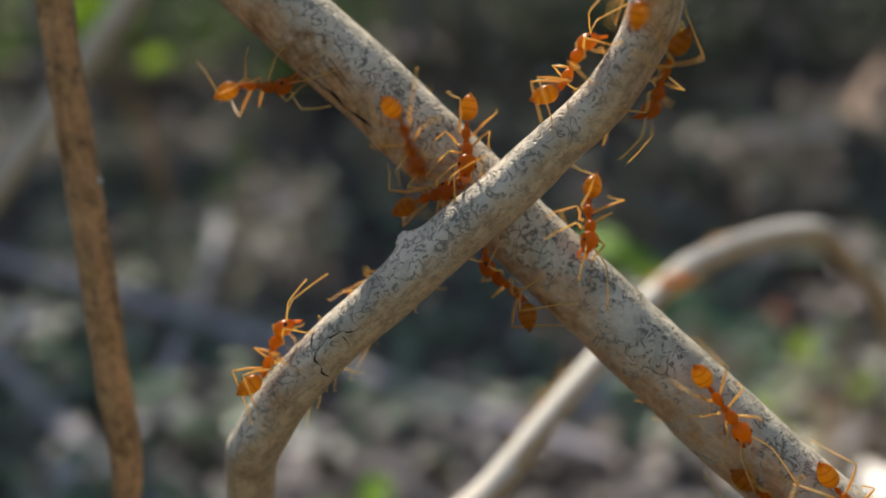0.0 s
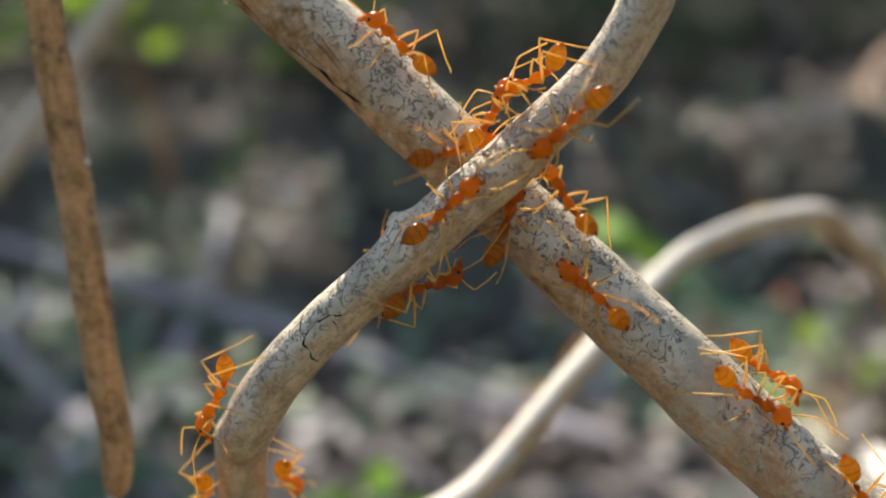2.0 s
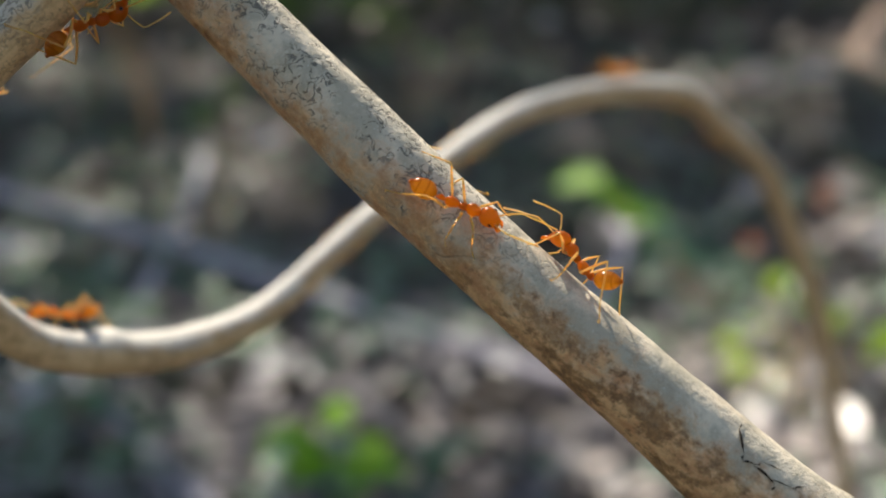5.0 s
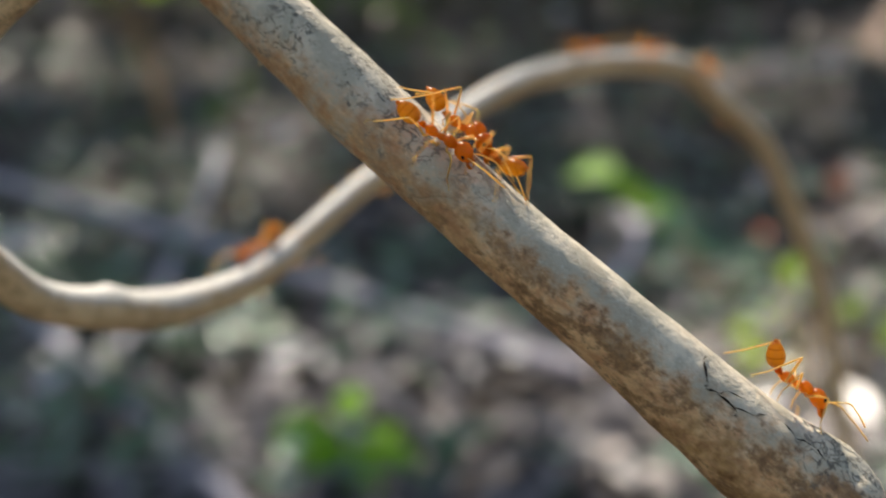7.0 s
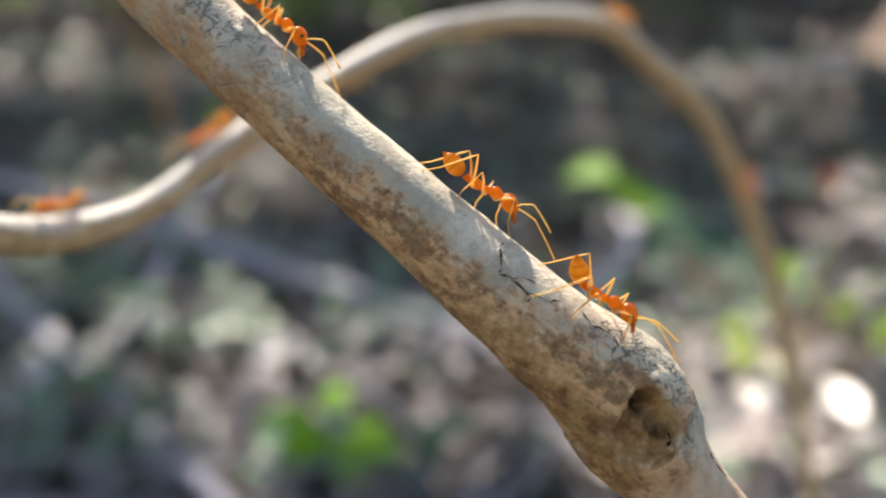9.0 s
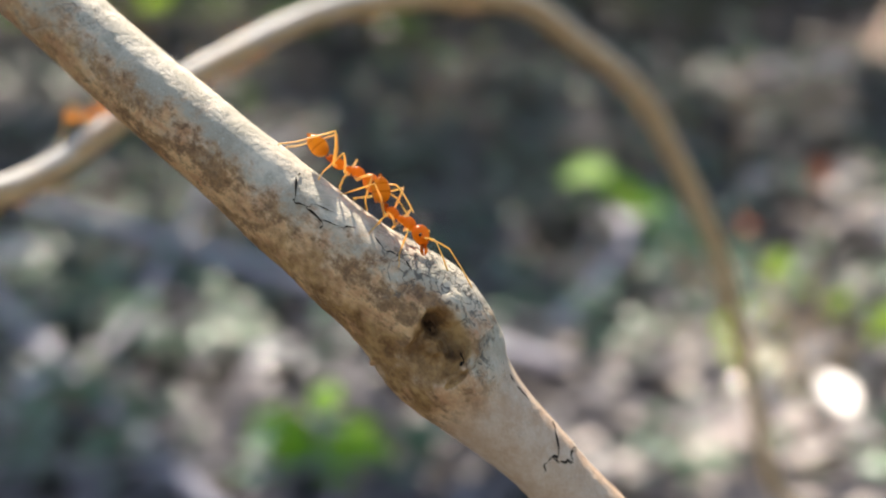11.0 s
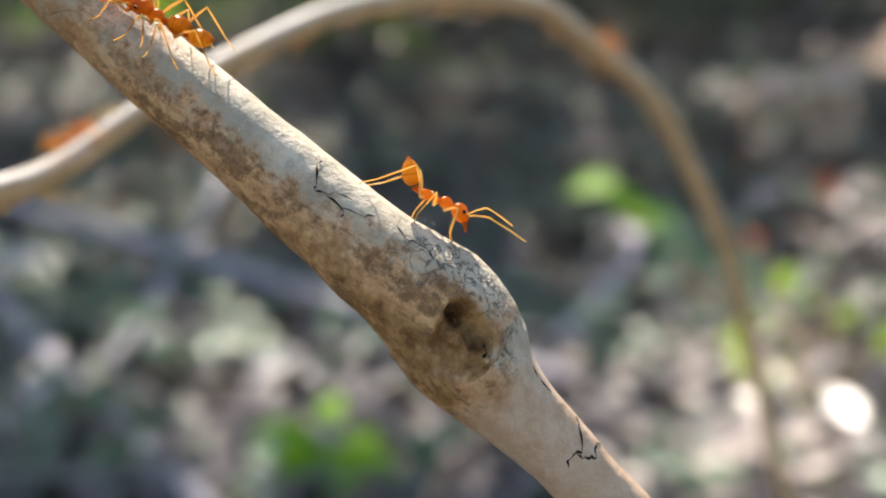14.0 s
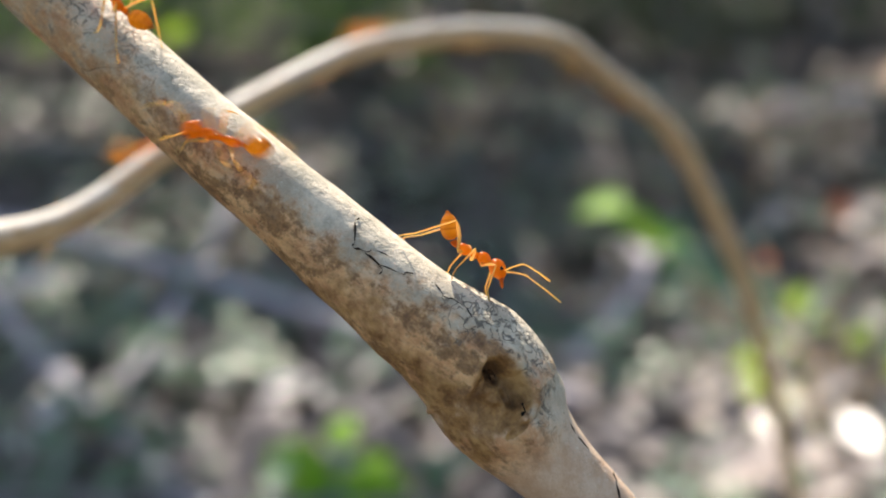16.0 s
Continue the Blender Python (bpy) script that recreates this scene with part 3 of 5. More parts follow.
def scatter(name, material, places, n=4):
    """Many leaves in one mesh. places: (location, rotation in degrees, length, width, curl, fold)."""
    allv, allf, base = [], [], 0
    for loc, rot, length, width, curl, fold in places:
        v, f = blade(length, width, curl, fold, n)
        m = np.array(Euler([radians(a) for a in rot]).to_matrix())
        allv.append(v @ m.T + np.array(loc))
        allf += [tuple(i + base for i in q) for q in f]
        base += len(v)
    return mesh_of(name, np.vstack(allv), allf)


rnd = random.Random(7)
places = []
while len(places) < 11000:
    y = 0.35 + 5.5 * rnd.random() ** 2.0
    x = rnd.uniform(-1, 1) * (0.35 + 0.62 * y)
    size = rnd.uniform(0.012, 0.05)
    places.append(((x, y, land(x, y) + rnd.uniform(0.002, 0.03)), (rnd.uniform(-35, 35), rnd.uniform(-35, 35), rnd.uniform(0, 360)), size, size * rnd.uniform(0.35, 0.6), rnd.uniform(-0.5, 0.5), rnd.uniform(0, 0.6)))
for _ in range(3500):
    a, d = rnd.uniform(0, 2 * math.pi), 0.4 + 5.5 * math.sqrt(rnd.random())
    x, y = math.cos(a) * d, math.sin(a) * d
    if y > 0.3 and abs(x) < 0.35 + 0.62 * y:
        continue
    size = rnd.uniform(0.05, 0.11)
    places.append(((x, y, land(x, y) + rnd.uniform(0.002, 0.03)), (rnd.uniform(-25, 25), rnd.uniform(-25, 25), rnd.uniform(0, 360)), size, size * 0.55, rnd.uniform(-0.4, 0.4), rnd.uniform(0, 0.5)))
litter = part("leaf_litter", scatter("leaf_litter", M_LITTER, places, 3), M_LITTER)
tagged(litter, "grey-brown dead leaves lying over the forest floor", "leaf litter", kind="stuff")

verts, faces = [], []
while len(verts) < 260 * 8:
    y = 0.5 + 3.0 * rnd.random() ** 1.6
    x = rnd.uniform(-1, 1) * (0.2 + 0.5 * y)
    a, l, w = rnd.uniform(0, 6.28), rnd.uniform(0.07, 0.30), rnd.uniform(0.0012, 0.0034)
    dx, dy = math.cos(a) * l, math.sin(a) * l
    z, rise = land(x, y) + 0.02, rnd.uniform(-0.005, 0.06)
    px, py = -math.sin(a) * w, math.cos(a) * w
    b0 = len(verts)
    for ox, oy, oz, k in ((0, 0, 0, 1.0), (dx, dy, rise, 0.5)):
        verts += [(x + ox + px * k, y + oy + py * k, z + oz), (x + ox, y + oy, z + oz + w * k), (x + ox - px * k, y + oy - py * k, z + oz), (x + ox, y + oy, z + oz - w * k)]
    faces += [(b0 + k, b0 + (k + 1) % 4, b0 + 4 + (k + 1) % 4, b0 + 4 + k) for k in range(4)] + [(b0 + 3, b0 + 2, b0 + 1, b0), (b0 + 4, b0 + 5, b0 + 6, b0 + 7)]
# pale specks: sky glints among the herbs, put in as light-coloured leaves
places = []
for _ in range(45):
    y = rnd.uniform(0.6, 2.0)
    x = rnd.uniform(-1, 0.6) * (0.1 + 0.45 * y)
    size = rnd.uniform(0.012, 0.03)
    places.append(((x, y, land(x, y) + rnd.uniform(0.03, 0.06)), (rnd.uniform(0, 40), rnd.uniform(-25, 15), rnd.uniform(0, 360)), size, size * 0.6, rnd.uniform(-0.4, 0.3), 0.3))
pale_litter = part("bleached_leaves", scatter("bleached_leaves", M_PALE, places, 3), M_PALE)
tagged(pale_litter, "small pale leaves standing in for sky glints on the litter", "leaf litter", kind="stuff")
# light leaves strewn here paint the pools of sun onto the litter
places = []
for _ in range(130):
    x, y = rnd.uniform(0.10, 0.62), rnd.uniform(0.48, 0.95)
    size = rnd.uniform(0.012, 0.034)
    places.append(((x, y, land(x, y) + rnd.uniform(0.02, 0.045)), (rnd.uniform(-15, 30), rnd.uniform(-25, 15), rnd.uniform(0, 360)), size, size * 0.5, rnd.uniform(-0.4, 0.3), 0.3))
for _ in range(60):
    x, y = rnd.uniform(0.42, 0.78), rnd.uniform(0.98, 1.40)
    size = rnd.uniform(0.03, 0.07)
    places.append(((x, y, land(x, y) + rnd.uniform(0.03, 0.06)), (rnd.uniform(-15, 30), rnd.uniform(-25, 15), rnd.uniform(0, 360)), size, size * 0.5, rnd.uniform(-0.4, 0.3), 0.3))
tan_litter = part("tan_leaves", scatter("tan_leaves", M_TAN, places, 3), M_TAN)
tagged(tan_litter, "tan dead leaves, light-toned to paint in the sunny patch", "leaf litter", kind="stuff")
twigs = part("fallen_twigs", mesh_of("fallen_twigs", verts, faces), M_DRYTWIG)
tagged(twigs, "thin grey fallen twigs strewn among the dead leaves", "twigs", kind="stuff")


def stick(name, a, b, ra, rb, bow, label, material=M_STICK):
    """A fallen stick between two places in metres, bowed a little."""
    a, b = Vector(a), Vector(b)
    ctrl = []
    for i in range(6):
        u = i / 5
        p = a.lerp(b, u) + Vector((bow * math.sin(u * 3.1), 0.3 * bow * math.sin(u * 5), 0.4 * bow * math.sin(u * 3.14)))
        ctrl.append((p.x * 1000, p.y * 1000, p.z * 1000, (ra + (rb - ra) * u) * 1000))
    ob = part(name, stem(name, ctrl, material, 12.0, 14, (ra + rb) * 90), material)
    return tagged(ob, label, "stick", "fallen sticks")


stick("fallen_stick", (-0.78, 1.42, 0.060), (0.14, 0.747, 0.036), 0.0100, 0.0080, 0.012, "long grey weathered stick lying across the leaf litter")
stick("fallen_stick", (-0.62, 1.176, 0.045), (-0.09, 0.487, 0.036), 0.0085, 0.0070, -0.010, "grey weathered stick lying on dead leaves")
stick("fallen_stick", (-0.330, 1.46, 0.075), (-0.280, 0.80, 0.030), 0.0078, 0.0065, 0.010, "thin grey stick leaning over the leaf litter")
stick("fallen_stick", (0.135, 0.845, 0.030), (0.232, 1.235, 0.042), 0.0090, 0.0065, 0.045, "curved pale grey stick among the herbs")
stick("pale_stick", (-0.150, 0.190, 0.352), (-0.075, 0.290, 0.480), 0.0040, 0.0036, 0.002, "bleached bare stick standing behind the twig", M_VINE)


def sprig(name, at, tips, material, label, tilt=(12, 48), lean=(-15, 15)):
    """A small plant: thin stalks from one root, a leaf at each tip. tips: (x, y, z, leaf length, turn in degrees)."""
    root = new(name)
    x0, y0 = at
    z0 = land(x0, y0)
    root.matrix_world = Matrix.Translation((x0, y0, z0 - 0.004))
    r = random.Random(len(name) * 7 + len(tips))
    for x, y, z, size, turn in tips:
        d = Vector((x - x0, y - y0, max(z - z0, 0.012)))
        ctrl = [(d.x * u ** 1.3 * 1000, d.y * u ** 1.3 * 1000, d.z * u ** 0.85 * 1000, 1.9 - 1.0 * u) for u in (0, 0.25, 0.5, 0.75, 1.0)]
        part("stalk", stem("stalk", ctrl, M_TWIG, 8.0, 7, 0.08), M_TWIG, root)
        v, f = blade(size, size * r.uniform(0.55, 0.7), -0.3, 0.2, 6)
        v = v - np.array((size * 0.3, 0, 0))
        leaf = part("leaf", mesh_of("leaf", v, f), material, root)
        leaf.matrix_basis = Matrix.Translation(d) @ pose(0, 0, 0, r.uniform(*tilt), r.uniform(*lean), 0) @ pose(0, 0, 0, 0, 0, turn)
    return tagged(root, label, "plant", "understorey plants")


sprig("seedling", (-0.057, 0.605), [(-0.074, 0.612, 0.049, 0.045, 170), (-0.054, 0.636, 0.055, 0.038, 80), (-0.036, 0.611, 0.043, 0.038, 20), (-0.018, 0.591, 0.043, 0.043, -40), (-0.060, 0.581, 0.049, 0.043, 230), (-0.081, 0.602, 0.050, 0.040, 200), (-0.037, 0.570, 0.046, 0.038, 300)], M_GREEN, "bright green seedling growing from the leaf litter", (28, 58))
sprig("broad_leaf_plant", (0.300, 1.136), [(0.211, 1.246, 0.096, 0.075, 150), (0.234, 1.222, 0.083, 0.070, -30), (0.269, 1.186, 0.064, 0.070, -40)], M_GREEN, "broad-leaved green plant leaning over the litter")
sprig("broad_leaf_plant", (0.310, 1.087), [(0.292, 1.152, 0.052, 0.080, -35), (0.323, 1.126, 0.035, 0.080, -20), (0.356, 1.095, 0.031, 0.060, 0), (0.277, 1.094, 0.037, 0.050, 200)], M_TEAL, "bluish green plant with broad drooping leaves")
sprig("lime_sprig", (0.345, 0.760), [(0.351, 0.895, 0.032, 0.036, 150), (0.417, 0.900, 0.030, 0.042, 40), (0.300, 0.860, 0.032, 0.034, 10), (0.460, 0.880, 0.030, 0.045, -10), (0.364, 0.930, 0.066, 0.034, 60), (0.445, 0.850, 0.024, 0.040, 100), (0.296, 0.800, 0.030, 0.030, 20), (0.320, 0.890, 0.020, 0.026, 120), (0.398, 0.940, 0.040, 0.030, 200)], M_LIME, "yellow-green sprig catching the sun", (62, 84))
sprig("pale_sprig", (0.300, 0.690), [(0.326, 0.783, 0.030, 0.026, 100), (0.285, 0.738, 0.026, 0.026, 200), (0.290, 0.823, 0.028, 0.024, 30), (0.330, 0.760, 0.020, 0.020, 120), (0.301, 0.735, 0.018, 0.022, 300), (0.318, 0.735, 0.018, 0.018, 40), (0.262, 0.725, 0.016, 0.020, 250), (0.345, 0.745, 0.018, 0.018, 60)], M_PALELIME, "pale shiny sprig of small leaves in full sun", (4, 16), (-28, -18))
sprig("pale_leaf_plant", (0.351, 0.663), [(0.361, 0.678, 0.011, 0.036, -70), (0.281, 0.682, 0.026, 0.042, 70), (0.293, 0.705, 0.033, 0.034, 110)], M_PALE, "bleached upright leaf glaring in the sun", (14, 30), (-26, -14))
sprig("tall_sapling", (-0.435, 1.550), [(-0.464, 1.620, 0.298, 0.052, 30), (-0.518, 1.620, 0.358, 0.070, 160), (-0.567, 1.640, 0.356, 0.075, 60), (-0.550, 1.650, 0.385, 0.070, 120), (-0.500, 1.640, 0.375, 0.050, 200), (-0.600, 1.640, 0.375, 0.070, 330), (-0.545, 1.600, 0.330, 0.045, 250)], M_LIME, "slim sapling with lime green leaves", (66, 88))
sprig("thin_sapling", (-0.243, 1.145), [(-0.237, 1.219, 0.257, 0.035, 60), (-0.251, 1.150, 0.193, 0.040, 200), (-0.274, 1.179, 0.183, 0.030, 120), (-0.374, 1.172, 0.157, 0.030, 10)], M_GREENDULL, "thin sapling with sparse green leaves")
sprig("thin_sapling", (-0.030, 1.739), [(-0.045, 1.808, 0.212, 0.050, 60), (-0.090, 1.799, 0.188, 0.040, 200), (-0.017, 1.751, 0.193, 0.040, -30), (0.070, 1.811, 0.206, 0.050, 30)], M_GREENDULL, "thin sapling with dull green leaves in the shade")
sprig("thin_sapling", (0.451, 1.472), [(0.451, 1.529, 0.256, 0.045, 60), (0.468, 1.518, 0.217, 0.040, 200), (0.143, 1.616, 0.243, 0.035, 100)], M_TEAL, "thin sapling with greyish leaves")
sprig("dry_stem", (0.346, 0.729), [(0.316, 0.866, 0.130, 0.020, 60), (0.334, 0.797, 0.071, 0.012, -60)], M_RED, "dry reddish stem with a withered leaf")
glare_leaf = part("fallen_leaf", scatter("fallen_leaf", M_PALE, [((0, 0, 0), (0, 0, 0), 0.066, 0.024, -0.06, 0.1)], 6), M_PALE)
glare_leaf.matrix_world = Matrix.Translation((0.361, 0.672, 0.030)) @ pose(0, 0, 0, 6, -22, 0) @ pose(0, 0, 0, 0, 0, 94)
tagged(glare_leaf, "long bleached dead leaf glaring in the sun", "leaf")
fallen_leaf = part("fallen_leaf", scatter("fallen_leaf", M_RED, [((0.379, 0.863, 0.163), (20, -55, 70), 0.03, 0.022, -0.3, 0.3)], 5), M_RED)
tagged(fallen_leaf, "curled rust-red dead leaf caught on a stem", "leaf")
sprig("dry_stem", (0.389, 0.873), [(0.379, 0.863, 0.163, 0.02, 50)], M_LITTER, "dry bare stem holding a rust-red leaf")


def lone_leaf(x, y, length, width, turn, tilt, material, label, rise=0.035):
    """One leaf that lies by itself on the litter."""
    ob = part("fallen_leaf", scatter("fallen_leaf", material, [((0, 0, 0), (tilt, -12, turn), length, width, -0.25, 0.3)], 6), material)
    ob.matrix_world = Matrix.Translation((x, y, land(x, y) + rise))
    return tagged(ob, label, "leaf", "single leaves on the forest floor")


for x, y, length, width, turn, tilt in [(-0.525, 1.075, 0.075, 0.034, 10, 30), (-0.140, 0.755, 0.038, 0.020, 15, 28), (-0.105, 0.780, 0.026, 0.018, 120, 25), (-0.255, 0.815, 0.034, 0.024, 60, 30), (0.655, 2.530, 0.060, 0.045, 80, 40),
                                        (0.238, 2.500, 0.050, 0.040, 20, 40), (0.375, 2.410, 0.050, 0.040, 140, 40), (0.020, 1.000, 0.032, 0.024, 200, 30), (0.540, 1.140, 0.110, 0.060, 20, 25), (0.640, 1.220, 0.090, 0.055, 150, 25)]:
    lone_leaf(x, y, length, width, turn, tilt, M_PALE, "bleached pale dead leaf lying on the litter")
for x, y, length, width, turn, tilt in [(0.500, 1.880, 0.115, 0.060, 70, 35), (0.555, 1.930, 0.130, 0.065, 20, 45), (0.640, 1.900, 0.110, 0.060, 140, 40), (0.455, 2.050, 0.110, 0.055, 100, 40), (0.700, 2.020, 0.110, 0.055, 10, 35), (-0.280, 1.530, 0.080, 0.040, 40, 35), (-0.180, 1.600, 0.070, 0.040, 160, 35),
                                        (0.215, 0.585, 0.060, 0.034, 30, 20), (0.270, 0.560, 0.055, 0.034, 100, 20), (0.320, 0.600, 0.060, 0.034, 160, 20), (0.255, 0.625, 0.050, 0.030, 60, 20)]:
    lone_leaf(x, y, length, width, turn, tilt, M_TAN, "curled tan dead leaf catching the sun")
for x, y, length, width, turn, tilt in [(-0.116, 2.410, 0.060, 0.045, 60, 45), (-0.430, 2.240, 0.060, 0.045, 100, 45), (-0.370, 1.750, 0.045, 0.034, 30, 45)]:
    lone_leaf(x, y, length, width, turn, tilt, M_GREENDULL, "single green leaf of a low plant", 0.06)


def mound(x, y, wide, high, seed, label):
    """A weathered heap of pinkish earth."""
    verts, faces = [], []
    for i in range(15):
        for k in range(28):
            u, a = i / 14, 2 * math.pi * k / 28
            d = Vector((math.cos(a), math.sin(a), 0))
            r = wide * (1 - u) ** 0.55 * (1 + 0.22 * noise.noise(d * 1.4 + Vector((seed, 0, u * 2))) + 0.08 * noise.noise(d * 5 + Vector((seed, 4, u * 7))))
            verts.append((d.x * r, d.y * r, high * u * (1 + 0.08 * noise.noise(Vector((a, u * 4, seed))))))
    for i in range(14):
        for k in range(28):
            k2 = (k + 1) % 28
            faces.append((i * 28 + k, i * 28 + k2, (i + 1) * 28 + k2, (i + 1) * 28 + k))
    ob = part("earth_mound", mesh_of("earth_mound", verts, faces), M_CLAY)
    ob.matrix_world = Matrix.Translation((x, y, land(x, y) - 0.05))
    return tagged(ob, label, "mound")


mound(1.07, 2.33, 0.19, 0.20, 2.0, "sunlit pinkish heap of dry earth at the edge of the clearing")
for x, y, h, r in [(-0.07, 3.05, 2.2, 0.020), (-1.06, 2.75, 2.3, 0.020), (0.42, 3.35, 2.4, 0.024), (-0.52, 3.1, 2.2, 0.016)]:
    ctrl = [(x * 1000 + 30 * noise.noise(Vector((x * 9, k * 0.7, 0))), y * 1000, land(x, y) * 1000 - 40 + h * 1000 * k / 6, r * 1000 * (1 - 0.07 * k)) for k in range(7)]
    tagged(part("slender_trunk", stem("slender_trunk", ctrl, M_STICK, 30.0, 12, 1.2), M_STICK), "slender pale grey trunk of a young tree", "trunk", "young trunks")


places = []
while len(places) < 2500:
    y = rnd.uniform(0.55, 2.2)
    x = rnd.uniform(-1, 1) * (0.1 + 0.45 * y)
    if noise.noise(Vector((x * 5, y * 5, 3.0))) < -0.12 or (x > 0.23 and y < 0.9 and rnd.random() < 0.7):
        continue
    size = rnd.uniform(0.014, 0.036) if x < 0.1 and y < 1.1 else rnd.uniform(0.011, 0.030)
    places.append(((x, y, land(x, y) + rnd.uniform(0.015, 0.06)), (rnd.uniform(-30, 30), rnd.uniform(-40, 20), rnd.uniform(0, 360)), size, size * 0.6, -0.3, 0.2))
herbs = part("low_herbs", scatter("low_herbs", M_TEAL, places, 3), M_TEAL)
tagged(herbs, "low bluish green herbs growing through the leaf litter", "herbs", kind="stuff")


# ---------------------------------------------------------------- unseen shading trees, and undergrowth
def tree(at, crown, height, spread, count, seed, label):
    """A small tree added out of view: leaning tapered trunk, limbs, and a crown of many leaves in clumps with gaps."""
    r = random.Random(seed)
    base = Vector((at[0], at[1], land(at[0], at[1]) - 0.03))
    root = new("tree")
    root.matrix_world = Matrix.Translation(base)
    top = Vector((crown[0], crown[1], height)) - base
    trunk = [(top.x * u ** 2 * 1000 + r.uniform(-25, 25), top.y * u ** 2 * 1000 + r.uniform(-25, 25), top.z * u * 1000, 48 - 34 * u) for u in (0, 0.2, 0.4, 0.6, 0.8, 1.0)]
    part("trunk", stem("trunk", trunk, M_STICK, 60.0, 14, 5), M_STICK, root)
    for k in range(8):
        a = k * 2.4 + r.uniform(-0.4, 0.4)
        tip = top + Vector((math.cos(a) * spread * r.uniform(0.6, 1), math.sin(a) * spread * r.uniform(0.6, 1), r.uniform(-0.2, 0.3)))
        start = Vector((top.x * 0.64, top.y * 0.64, top.z * 0.8))
        ctrl = [(*(start.lerp(tip, u) * 1000 + Vector((0, 0, 120 * math.sin(u * 3.1)))), 20 - 15 * u) for u in (0.0, 0.25, 0.5, 0.75, 1.0)]
        part("limb", stem("limb", ctrl, M_STICK, 60.0, 8, 2), M_STICK, root)
    spots = []
    while len(spots) < count:
        a, u = r.uniform(0, 2 * math.pi), math.sqrt(r.random())
        c = top + Vector((math.cos(a) * spread * u, math.sin(a) * spread * u, r.gauss(0, 0.16) - 0.25 * u * u))
        w = c + base
        if noise.noise(Vector((w.x * 2.6, w.y * 2.6, 5.0))) + 0.4 * noise.noise(Vector((w.x * 7, w.y * 7, 9.0))) > GAPS:
            continue
        # leave out any leaf that would shade a spot chosen to be sunlit
        hit = w - SUN_DIR * (w.z / SUN_DIR.z)
        if any((hit.x - x) ** 2 + (hit.y - y) ** 2 < q * q for x, y, q in OPENINGS):
            continue
        size = r.uniform(0.07, 0.12)
        spots.append((c, (r.uniform(-40, 40), r.uniform(-40, 40), r.uniform(0, 360)), size, size * 0.55, r.uniform(-0.4, 0.1), 0.2))
    part("crown", scatter("crown", M_DULL, spots, 2), M_DULL, root)
    return tagged(root, label, "tree", "forest trees")


GAPS = 0.52
# gaps cut in the unseen crowns so that sun falls on chosen spots: place and width
OPENINGS = [(0.1, -0.3, 0.46), (0.06, 0.0, 0.26), (0.12, 0.74, 0.13), (0.2, 0.62, 0.13), (0.36, 0.72, 0.22), (0.44, 0.6, 0.26), (-0.055, 0.59, 0.12), (0.46, 0.8, 0.3), (0.74, 1.15, 0.26), (0.3, 0.55, 0.2), (0.62, 0.62, 0.2), (0.96, 2.16, 0.15), (1.25, 2.4, 0.14), (-0.1, 0.87, 0.08), (-0.26, 1.41, 0.11), (0.62, 1.72, 0.11)]
OPENINGS += [(0.78, 1.88, 0.1), (-0.43, 1.305, 0.16), (-0.62, 1.15, 0.08), (-0.13, 0.84, 0.06), (0.16, 1.17, 0.08), (0.27, 1.12, 0.09), (-0.35, 2.2, 0.1), (0.1, 2.6, 0.1), (-0.9, 2.9, 0.14), (-1.3, 3.4, 0.16), (0.2, 3.6, 0.14), (-0.4, 4.2, 0.18), (1.0, 3.9, 0.2), (1.9, 4.4, 0.2), (-1.9, 4.4, 0.2)]
OPENINGS += [(0.2, -0.1, 0.3), (-0.5, 1.08, 0.12), (-0.12, 0.76, 0.11), (-0.25, 0.82, 0.08), (0.66, 2.53, 0.1), (0.3, 2.45, 0.13), (0.57, 1.93, 0.14), (1.04, 2.24, 0.2), (0.58, 1.17, 0.15), (-0.12, 2.4, 0.1), (-0.43, 2.24, 0.09), (-0.05, 3.0, 0.18), (-0.23, 1.56, 0.1)]
OPENINGS += [(-0.95, 2.35, 0.18), (-1.2, 2.8, 0.22), (-0.7, 2.75, 0.15), (-0.72, 1.95, 0.16), (-0.33, 0.72, 0.07), (-0.2, 0.66, 0.06), (-0.38, 0.92, 0.06), (-0.5, 2.05, 0.15), (-0.9, 1.95, 0.16), (-0.55, 2.5, 0.15)]
dapple = random.Random(31)
for _ in range(16):
    y = dapple.uniform(0.55, 4.2)
    x, q = dapple.uniform(-1, 0.75) * (0.1 + 0.45 * y), dapple.uniform(0.045, 0.09)
    if (y > 1.35 and (x < -0.15 or y > 2.3)) or x > 0.55:
        OPENINGS.append((x, y, q))
# added out of view to shade the floor; the last six only surround it
TREES = [((-2.2, 3.0), (-1.25, 2.5), 2.6, 1.05, 2100), ((2.6, 3.4), (0.3, 2.6), 2.7, 1.05, 2500), ((-2.6, 5.2), (-0.6, 4.3), 2.9, 1.3, 3000), ((3.0, 5.0), (1.5, 4.4), 2.9, 1.3, 2900), ((-4.2, 6.3), (-2.6, 5.1), 3.0, 1.4, 2600), ((3.6, 2.8), (2.2, 2.6), 2.7, 1.05, 1500), ((0.3, 9.2), (0.4, 6.8), 3.4, 1.9, 4200), ((-3.4, 8.8), (-2.2, 7.6), 3.4, 1.8, 2800), ((4.5, 8.2), (3.2, 7.2), 3.4, 1.8, 2800)]
